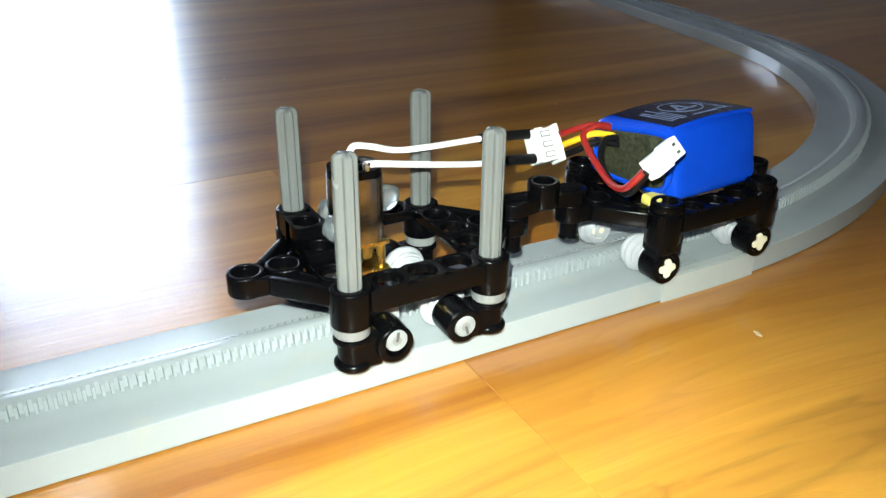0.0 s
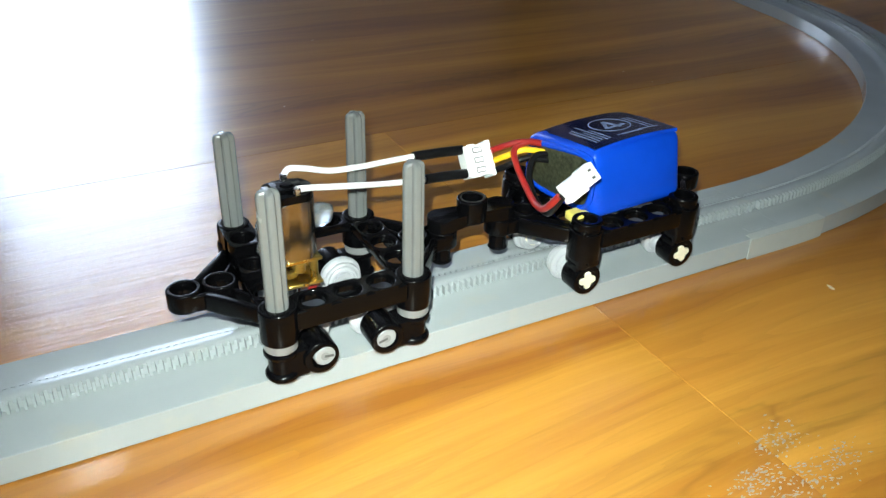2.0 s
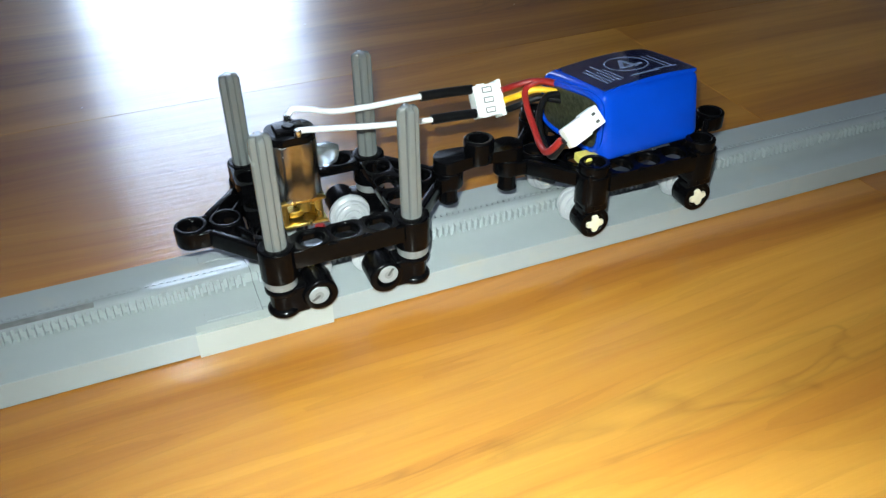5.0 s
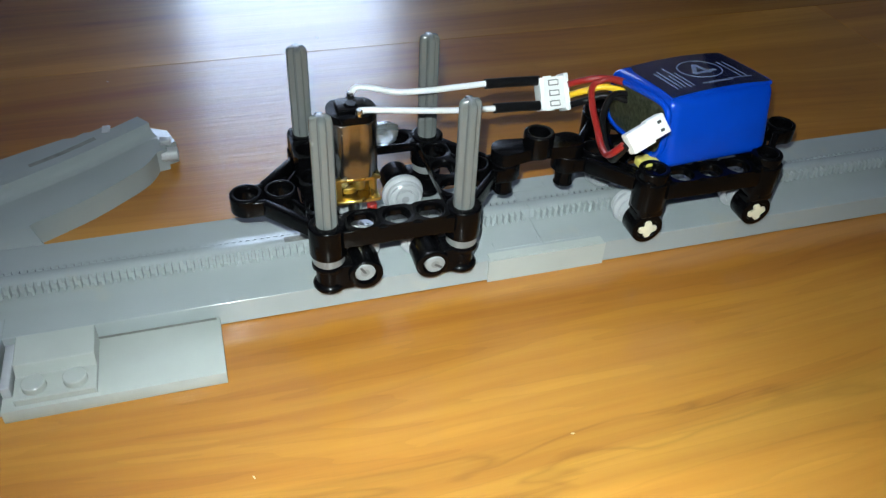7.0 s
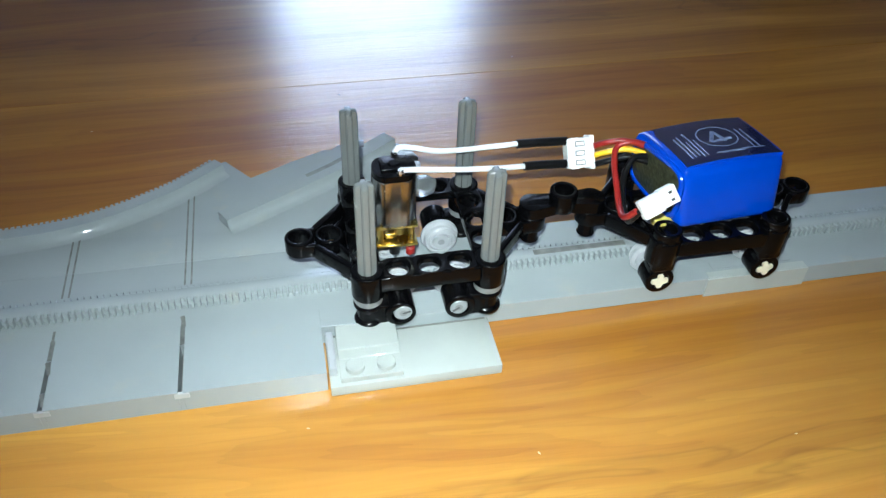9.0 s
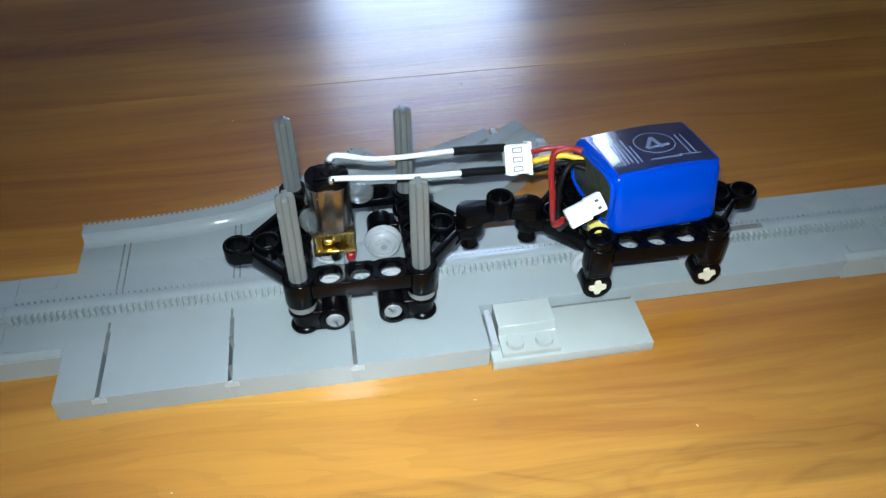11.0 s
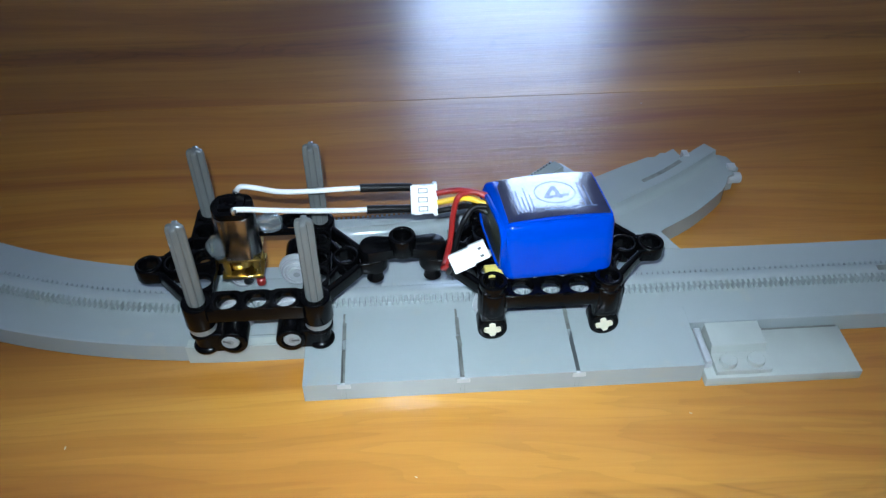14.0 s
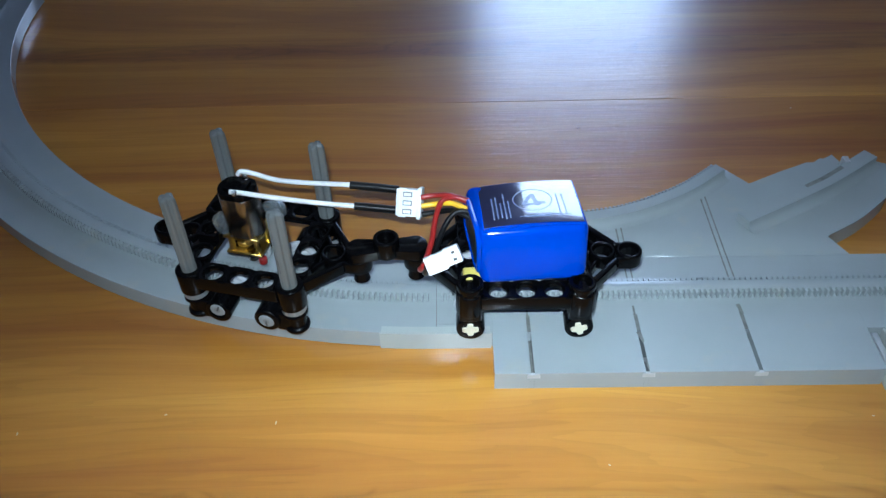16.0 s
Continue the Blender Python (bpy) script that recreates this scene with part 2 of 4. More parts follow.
DUST = mat("pale_dust", (0.52, 0.42, 0.30), 0.8, vary=0.2, scale=900)
PHONE = mat("phone_shell", (0.03, 0.03, 0.035), 0.3, vary=0.1)
LED = glow("torch_glow", (0.82, 0.965, 0.96), TORCH)
GLASS = bpy.data.materials.new("window_glass")
GLASS.use_nodes = True
_g = GLASS.node_tree.nodes["Principled BSDF"]
_g.inputs["Transmission Weight"].default_value, _g.inputs["Roughness"].default_value = 1.0, 0.0
_g.inputs["IOR"].default_value = 1.45

MM = 0.001


# ---- mesh tools (millimetres) ----
def part(name, bm, material, parent, label="", smooth=True):
    me = bpy.data.meshes.new(name)
    bmesh.ops.recalc_face_normals(bm, faces=bm.faces)
    bm.to_mesh(me)
    bm.free()
    me.materials.append(material)
    if smooth:
        for p in me.polygons:
            p.use_smooth = True
        me.set_sharp_from_angle(angle=radians(38))
    ob = new(name, me)
    ob.parent = parent
    return tagged(ob, label)


def thing(name, label, category, group="", kind="", at=None):
    ob = new(name)
    if at is not None:
        ob.matrix_world = at
    return tagged(ob, label, category, group, kind)


def box(bm, x0, x1, y0, y1, z0, z1, bevel=0.0, seg=2, m=None):
    c = Matrix.Translation(((x0 + x1) / 2 * MM, (y0 + y1) / 2 * MM, (z0 + z1) / 2 * MM))
    s = Matrix.Diagonal(((x1 - x0) * MM, (y1 - y0) * MM, (z1 - z0) * MM, 1))
    r = bmesh.ops.create_cube(bm, size=1.0, matrix=(m @ c @ s) if m else (c @ s))
    if bevel:
        seg = 3 if bevel >= 0.3 else seg
        edges = list({e for v in r["verts"] for e in v.link_edges})
        bmesh.ops.bevel(bm, geom=edges, offset=bevel * MM, segments=seg, affect="EDGES", profile=0.5)


def lathe(bm, origin, axis, prof, seg=24):
    """Turn a profile of (radius, along) round an axis 'x', 'y' or 'z'; radius 0 closes it."""
    o = Vector(origin)
    u, v, w = {"x": ((0, 1, 0), (0, 0, 1), (1, 0, 0)), "y": ((1, 0, 0), (0, 0, 1), (0, 1, 0)), "z": ((1, 0, 0), (0, 1, 0), (0, 0, 1))}[axis]
    u, v, w = Vector(u), Vector(v), Vector(w)
    rings = []
    for r, h in prof:
        if r <= 0:
            rings.append([bm.verts.new((o + w * h) * MM)])
        else:
            rings.append([bm.verts.new((o + w * h + (u * math.cos(2 * math.pi * k / seg) + v * math.sin(2 * math.pi * k / seg)) * r) * MM) for k in range(seg)])
    for a, b in zip(rings, rings[1:]):
        for k in range(seg):
            j = (k + 1) % seg
            if len(a) == 1 and len(b) == 1:
                continue
            if len(a) == 1:
                bm.faces.new((a[0], b[k], b[j]))
            elif len(b) == 1:
                bm.faces.new((a[k], a[j], b[0]))
            else:
                bm.faces.new((a[k], a[j], b[j], b[k]))


def cyl(bm, origin, axis, r, h0, h1, seg=24, bev=0.3):
    lathe(bm, origin, axis, [(0, h0), (r - bev, h0), (r, h0 + bev), (r, h1 - bev), (r - bev, h1), (0, h1)], seg)


def ring(bm, x, y, z0, z1, ro, ri, seg=28, bev=0.5):
    arc = [(math.sin(k * math.pi / 6), 1 - math.cos(k * math.pi / 6)) for k in range(4)]
    p = [(ri, z0)] + [(ro - bev + bev * a, z0 + bev * b) for a, b in arc]
    p += [(ro - bev + bev * a, z1 - bev * b) for a, b in arc[::-1]]
    p += [(ri + 0.3 - 0.3 * a, z1 - 0.3 * b) for a, b in arc] + [(ri, z0)]
    lathe(bm, (x, y, 0), "z", p, seg)


def prism(bm, pts, z0, z1, bevel=0.0):
    lo = [bm.verts.new((x * MM, y * MM, z0 * MM)) for x, y in pts]
    hi = [bm.verts.new((x * MM, y * MM, z1 * MM)) for x, y in pts]
    n = len(pts)
    top = bm.faces.new(hi)
    bm.faces.new(lo[::-1])
    for k in range(n):
        bm.faces.new((lo[k], lo[(k + 1) % n], hi[(k + 1) % n], hi[k]))
    if bevel:
        bmesh.ops.bevel(bm, geom=list(top.edges), offset=bevel * MM, segments=2, affect="EDGES", profile=0.5)


def holed_cell(bm, cx, cy, w, d, r, z0, z1, seg=20):
    """A block w x d with a round hole of radius r through it and a sunk rim."""
    def edge(k):
        a = 2 * math.pi * k / seg
        c, s = math.cos(a), math.sin(a)
        f = min(w / 2 / max(abs(c), 1e-6), d / 2 / max(abs(s), 1e-6))
        return cx + c * f, cy + s * f
    def circ(k, rad):
        a = 2 * math.pi * k / seg
        return cx + math.cos(a) * rad, cy + math.sin(a) * rad
    V = lambda p, z: bm.verts.new((p[0] * MM, p[1] * MM, z * MM))
    oh, ol = [V(edge(k), z1) for k in range(seg)], [V(edge(k), z0) for k in range(seg)]
    steps = [oh] + [[V(circ(k, r + rad), z1 - dz) for k in range(seg)] for rad, dz in
                    ((0.75, 0.0), (0.52, 0.06), (0.38, 0.22), (0.33, 0.45), (0.33, 0.9), (0.0, 0.9))]
    c4 = [V(circ(k, r), z0) for k in range(seg)]
    for a, b in [(ol, oh)] + list(zip(steps, steps[1:])) + [(steps[-1], c4), (c4, ol)]:
        for k in range(seg):
            j = (k + 1) % seg
            bm.faces.new((a[k], a[j], b[j], b[k]))


def strut(bm, a, b, width, z0, z1, bevel=0.5):
    a, b = Vector(a), Vector(b)
    d = (b - a)
    m = Matrix.Translation((a.x * MM, a.y * MM, 0)) @ Matrix.Rotation(math.atan2(d.y, d.x), 4, "Z")
    box(bm, 0, d.length, -width / 2, width / 2, z0, z1, bevel, 1, m)


def tube(bm, pts, r, seg=10, cap=True):
    """A round cord through points, smoothed."""
    P = [Vector(p) for p in pts]
    fine = []
    for i in range(len(P) - 1):
        p0, p1, p2, p3 = P[max(i - 1, 0)], P[i], P[i + 1], P[min(i + 2, len(P) - 1)]
        for k in range(8):
            t = k / 8
            fine.append(0.5 * ((2 * p1) + (p2 - p0) * t + (2 * p0 - 5 * p1 + 4 * p2 - p3) * t * t + (3 * p1 - p0 - 3 * p2 + p3) * t ** 3))
    fine.append(P[-1])
    rings, up = [], Vector((0.13, 0.2, 0.97))
    for i, p in enumerate(fine):
        d = (fine[min(i + 1, len(fine) - 1)] - fine[max(i - 1, 0)]).normalized()
        u = d.cross(up).normalized()
        up = u.cross(d).normalized()
        rings.append([bm.verts.new((p + (u * math.cos(2 * math.pi * k / seg) + up * math.sin(2 * math.pi * k / seg)) * r) * MM) for k in range(seg)])
    for a, b in zip(rings, rings[1:]):
        for k in range(seg):
            bm.faces.new((a[k], a[(k + 1) % seg], b[(k + 1) % seg], b[k]))
    if cap:
        bm.faces.new(rings[0][::-1])
        bm.faces.new(rings[-1])


def cross_profile(arm=2.4, half=0.92):
    a, h, c = arm, half, 0.35
    q = [(a, -h + c), (a, h - c), (a - c, h), (h + 0.15, h), (h, h + 0.15), (h, a - c), (h - c, a)]
    pts = []
    for k in range(4):
        s, co = math.sin(k * math.pi / 2), math.cos(k * math.pi / 2)
        pts += [(x * co - y * s, x * s + y * co) for x, y in q]
    return pts


# ---- the line of the track (millimetres along it) ----
LEFT_END, LEFT_CURVE, LEFT_RADIUS, RIGHT_START, RADIUS = -17.0, -18.0, 224.5, 493.5, 245.0
RIGHT_TURN = radians(78)


def on_line(s, off=0.0):
    """Place and heading (radians) on the track's middle line, off metres to its far side."""
    if s < LEFT_CURVE:
        a = (LEFT_CURVE - s) / LEFT_RADIUS
        r = LEFT_RADIUS - off
        return LEFT_CURVE - r * math.sin(a), LEFT_RADIUS - r * math.cos(a), -a
    if s > RIGHT_START:
        a = min((s - RIGHT_START) / RADIUS, RIGHT_TURN)
        on = max(0.0, s - RIGHT_START - RADIUS * RIGHT_TURN)
        r = RADIUS - off
        return RIGHT_START + r * math.sin(a) + on * math.cos(a), RADIUS - r * math.cos(a) + on * math.sin(a), a
    return s, off, 0.0


# ---- room ----
def build_room():
    x0, x1, y0, y1, h = -2.1, 2.5, -1.9, WALL_Y, 2.6
    base = bmesh.new()
    box(base, x0 * 1000, x1 * 1000, y0 * 1000, y1 * 1000, -60, -9)
    me = bpy.data.meshes.new("floor")
    base.to_mesh(me)
    base.free()
    me.materials.append(GROOVE)
    floor = tagged(new("floor", me), "glossy cherry-brown laminate plank floor with fine dust", "floor", kind="structure")
    def wall(name, a, b, c, d, lab, material=DIMMED_WALL):
        bm = bmesh.new()
        box(bm, a * 1000, b * 1000, c * 1000, d * 1000, -60, h * 1000)
        ob = part(name, bm, material, None, "", False)
        return tagged(ob, lab, "wall", kind="structure")
    wall("wall_south", x0, x1, y0 - 0.12, y0, "plain unseen wall behind the camera, greyed to cut bounced light")
    wall("wall_west", x0 - 0.12, x0, y0 - 0.12, y1 + 0.22, "plain unseen side wall, greyed to cut bounced light")
    wall("wall_east", x1, x1 + 0.12, y0 - 0.12, y1 + 0.22, "plain unseen side wall, darkened to dim what the floor reflects", DARK_WALL)
    bm = bmesh.new()
    for a, b, z0, z1 in ((x0, WINDOW_X0, -0.06, h), (WINDOW_X1, x1, -0.06, h), (WINDOW_X0, WINDOW_X1, -0.06, WINDOW_Z0), (WINDOW_X0, WINDOW_X1, WINDOW_Z1, h)):
        box(bm, a * 1000, b * 1000, y1 * 1000, (y1 + 0.22) * 1000, z0 * 1000, z1 * 1000)
    tagged(part("wall_north", bm, WHITE_WALL, None, "", False), "plain unseen wall with a tall window, whitened to lift the floor's sheen", "wall", kind="structure")
    bm = bmesh.new()
    box(bm, (x0 - 0.12) * 1000, (x1 + 0.12) * 1000, (y0 - 0.12) * 1000, (y1 + 0.22) * 1000, h * 1000, h * 1000 + 80)
    tagged(part("ceiling", bm, CEILING, None, "", False), "plain white painted ceiling", "ceiling", kind="structure")
    win = thing("window_1", "tall white framed window with bluish daylight behind it", "window", kind="structure")
    bm = bmesh.new()
    fx0, fx1, fz0, fz1, fy = WINDOW_X0 * 1000, WINDOW_X1 * 1000, WINDOW_Z0 * 1000, WINDOW_Z1 * 1000, (y1 + 0.08) * 1000
    for a, b, c, d in ((fx0, fx0 + 45, fz0, fz1), (fx1 - 45, fx1, fz0, fz1), (fx0 + 45, fx1 - 45, fz0, fz0 + 45), (fx0 + 45, fx1 - 45, fz1 - 45, fz1)):
        box(bm, a, b, fy, fy + 50, c, d, 4, 1)
    part("window_frame", bm, FRAME_WHITE, win)
    bm = bmesh.new()
    box(bm, fx0 + 45, fx1 - 45, fy + 22, fy + 26, fz0 + 45, fz1 - 45)
    pane = part("pane", bm, GLASS, win, "clear window glass", False)
    pane.visible_shadow = False
    return floor, (x0, x1, y0, y1)


def build_planks(floor, bounds):
    """Planks 240 x 1380 mm; one seam runs along y = 121 mm, one end joint lies at x = 421 mm."""
    x0, x1, y0, y1 = bounds
    width, length = 0.240, 1.380
    cache = {}
    rnd = random.Random(4)
    k0, k1 = math.floor((y0 - 0.121) / width), math.ceil((y1 - 0.121) / width)
    for k in range(k0, k1):
        ya, yb = max(0.121 + k * width, y0), min(0.121 + (k + 1) * width, y1)
        shift = {-1: 0.421, 0: 1.06}.get(k, 0.421 + rnd.uniform(0.35, 0.9))
        j = math.floor((x0 - shift) / length)
        while shift + j * length < x1:
            xa, xb = max(shift + j * length, x0), min(shift + (j + 1) * length, x1)
            j += 1
            if xb - xa < 0.02 or yb - ya < 0.01:
                continue
            key = (round(xb - xa, 4), round(yb - ya, 4))
            if key not in cache:
                bm = bmesh.new()
                a, b = key[0] * 500 - 0.04, key[1] * 500 - 0.04
                box(bm, -a, a, -b, b, -8, 0)
                tops = [e for e in bm.edges if all(v.co.z > -0.001 for v in e.verts)]
                bmesh.ops.bevel(bm, geom=tops, offset=0.00012, segments=1, affect="EDGES")
                me = bpy.data.meshes.new("plank")
                bm.to_mesh(me)
                bm.free()
                me.materials.append(FLOOR)
                cache[key] = me
            ob = new("plank", cache[key])
            ob.parent = floor
            ob.location = ((xa + xb) / 2, (ya + yb) / 2, 0)


# ---- track ----
def profile():
    """Half profiles (across, up) of the track from its near to its far foot."""
    half = [(15.3, 0.0), (15.3, 0.35), (16.0, 0.45), (16.0, 6.66), (15.86, 6.8), (8.2, 6.75), (6.2, 6.85), (4.6, 7.15), (3.9, 7.2), (2.1, 7.2), (2.0, 9.7), (1.8, 9.85)]
    return [(-a, b) for a, b in half] + [(a, b) for a, b in half[::-1]]


def sweep(bm, s0, s1, step):
    n = max(1, math.ceil((s1 - s0) / step))
    prof = profile()
    rows = []
    for i in range(n + 1):
        s = s0 + (s1 - s0) * i / n
        rows.append([bm.verts.new((on_line(s, a)[0] * MM, on_line(s, a)[1] * MM, b * MM)) for a, b in prof])
    for a, b in zip(rows, rows[1:]):
        for k in range(len(prof) - 1):
            bm.faces.new((a[k], a[k + 1], b[k + 1], b[k]))
        bm.faces.new((a[-1], a[0], b[0], b[-1]))
    bm.faces.new(rows[0])
    bm.faces.new(rows[-1][::-1])


def rack_part(s0, s1, parent):
    """Rows of small upright teeth on both flanks of the middle rail."""
    verts, faces = [], []
    pitch = 1.68
    for i in range(int((s1 - s0) / pitch)):
        s = s0 + (i + 0.5) * pitch
        for side in (-1, 1):
            k = len(verts)
            for end in (-1, 1):
                for off, z, along in ((1.9, 7.3, 0.46), (3.5, 7.2, 0.31), (3.35, 9.6, 0.31), (1.9, 9.92, 0.46)):
                    x, y, _ = on_line(s + end * along, side * off)
                    verts.append((x * MM, y * MM, z * MM))
            a = [k, k + 1, k + 2, k + 3]
            b = [k + 4, k + 5, k + 6, k + 7]
            quads = [a, b[::-1]] + [[a[q], b[q], b[(q + 1) % 4], a[(q + 1) % 4]] for q in range(4)]
            faces += quads if side < 0 else [f[::-1] for f in quads]
    me = bpy.data.meshes.new("rack_teeth")
    me.from_pydata(verts, [], faces)
    me.materials.append(TRACK)
    ob = new("rack_teeth", me)
    ob.parent = parent
    return tagged(ob, "two rows of fine gear teeth", kind="stuff")


def end_marks(s, parent, sign):
    """Raised locking tabs and the seam at a track end."""
    x, y, a = on_line(s)
    m = Matrix.Translation((x * MM, y * MM, 0)) @ Matrix.Rotation(a, 4, "Z")
    for c, h, y0, y1 in ((sign * 1.0, 6, -12.6, -9.6), (sign * 2.0, 5, 10.5, 13.5)):
        bm = bmesh.new()
        box(bm, c - h, c + h, y0, y1, 6.7, 6.95, 0.1, 1, m)
        part("joint_tab", bm, TRACK, parent)


def straight_track(s0, s1):
    t = thing("straight_track", "old grey plastic straight monorail track with a toothed middle rail", "toy track", "monorail tracks")
    bm = bmesh.new()
    sweep(bm, s0 + 0.05, s1 - 0.05, 64)
    part("track_bed", bm, TRACK, t)
    rack_part(s0 + 1, s1 - 0.5, t)
    end_marks(s0 + 7, t, -1)
    end_marks(s1 - 7.5, t, 1)


def curved_track(s0, s1):
    t = thing("curved_track", "old grey plastic curved monorail track with a toothed middle rail", "toy track", "monorail tracks")
    bm = bmesh.new()
    sweep(bm, s0 + 0.05, s1 - 0.05, 6)
    part("track_bed", bm, TRACK, t)
    rack_part(s0 + 0.5, s1 - 0.5, t)


def along_line(bm, s0, s1, o0, o1, z0, z1, n=10):
    """A bar that follows the track's line, bends included."""
    rows = []
    for i in range(n + 1):
        s = s0 + (s1 - s0) * i / n
        near, far = on_line(s, o0), on_line(s, o1)
        rows.append([bm.verts.new((p[0] * MM, p[1] * MM, z * MM)) for p, z in ((near, z0), (near, z1), (far, z1), (far, z0))])
    for a, b in zip(rows, rows[1:]):
        for k in range(4):
            bm.faces.new((a[k], a[(k + 1) % 4], b[(k + 1) % 4], b[k]))
    bm.faces.new(rows[0])
    bm.faces.new(rows[-1][::-1])


def splice(x0, x1):
    t = thing("splice_plate", "flat glossy grey plastic plate stuck over a track joint", "track plate", "splice plates")
    bm = bmesh.new()
    along_line(bm, x0, x1, -16.5, -16.02, 0.05, 6.75)
    part("plate", bm, TRACK_EDGE, t)
    bm = bmesh.new()
    along_line(bm, x0 + 0.4, x1 - 0.4, -16.05, -13.6, 6.81, 6.98)
    part("lip", bm, TRACK_EDGE, t)


def arc_points(pts, n=14):
    P = [Vector((*p, 0)) for p in pts]
    out = []
    for i in range(len(P) - 1):
        p0, p1, p2, p3 = P[max(i - 1, 0)], P[i], P[i + 1], P[min(i + 2, len(P) - 1)]
        for k in range(n):
            t = k / n
            v = 0.5 * ((2 * p1) + (p2 - p0) * t + (2 * p0 - 5 * p1 + 4 * p2 - p3) * t * t + (3 * p1 - p0 - 3 * p2 + p3) * t ** 3)
            out.append((v.x, v.y))
    out.append(tuple(pts[-1]))
    return out


def offset_line(line, d):
    out = []
    for i, p in enumerate(line):
        a, b = line[max(i - 1, 0)], line[min(i + 1, len(line) - 1)]
        t = Vector((b[0] - a[0], b[1] - a[1])).normalized()
        out.append((p[0] - t.y * d, p[1] + t.x * d))
    return out


def rail_along(line, half, z0, z1, parent, name, teeth_side=0):
    bm = bmesh.new()
    foot = [(half + 3.6, 0.0), (half + 2.0, 0.25), (half + 0.9, 0.8), (half + 0.35, 1.7), (half + 0.12, z1 - z0)]
    if teeth_side >= 0:
        cut = [(-a, b) for a, b in foot] + [(half - 0.2, z1 - z0), (half, z1 - z0 - 0.25), (half, 0.0)]
    else:
        cut = [(-a, b) for a, b in foot] + foot[::-1]
    rows = [[bm.verts.new((x * MM, y * MM, (z0 + h) * MM)) for x, y in offset_line(line, o)] for o, h in cut]
    for ra, rb in zip(rows, rows[1:]):
        for k in range(len(line) - 1):
            bm.faces.new((ra[k], ra[k + 1], rb[k + 1], rb[k]))
    bm.faces.new([r[0] for r in rows])
    bm.faces.new([r[-1] for r in rows][::-1])
    part(name, bm, TRACK, parent)
    if teeth_side:
        bm = bmesh.new()
        dist = 0.0
        for a, b in zip(line, line[1:]):
            va, vb = Vector(a), Vector(b)
            seg = (vb - va).length
            while dist < seg:
                p = va + (vb - va) * (dist / seg)
                ang = math.atan2(vb.y - va.y, vb.x - va.x)
                m = Matrix.Translation((p.x * MM, p.y * MM, 0)) @ Matrix.Rotation(ang, 4, "Z")
                y0 = half if teeth_side > 0 else -half - 0.9
                box(bm, -0.42, 0.42, y0, y0 + 0.9, z0 + 0.6, z1 - 0.05, 0, 1, m)
                dist += 1.6
            dist -= seg
        tagged(part("rack_teeth", bm, TRACK, parent, "row of fine gear teeth", False), kind="stuff")


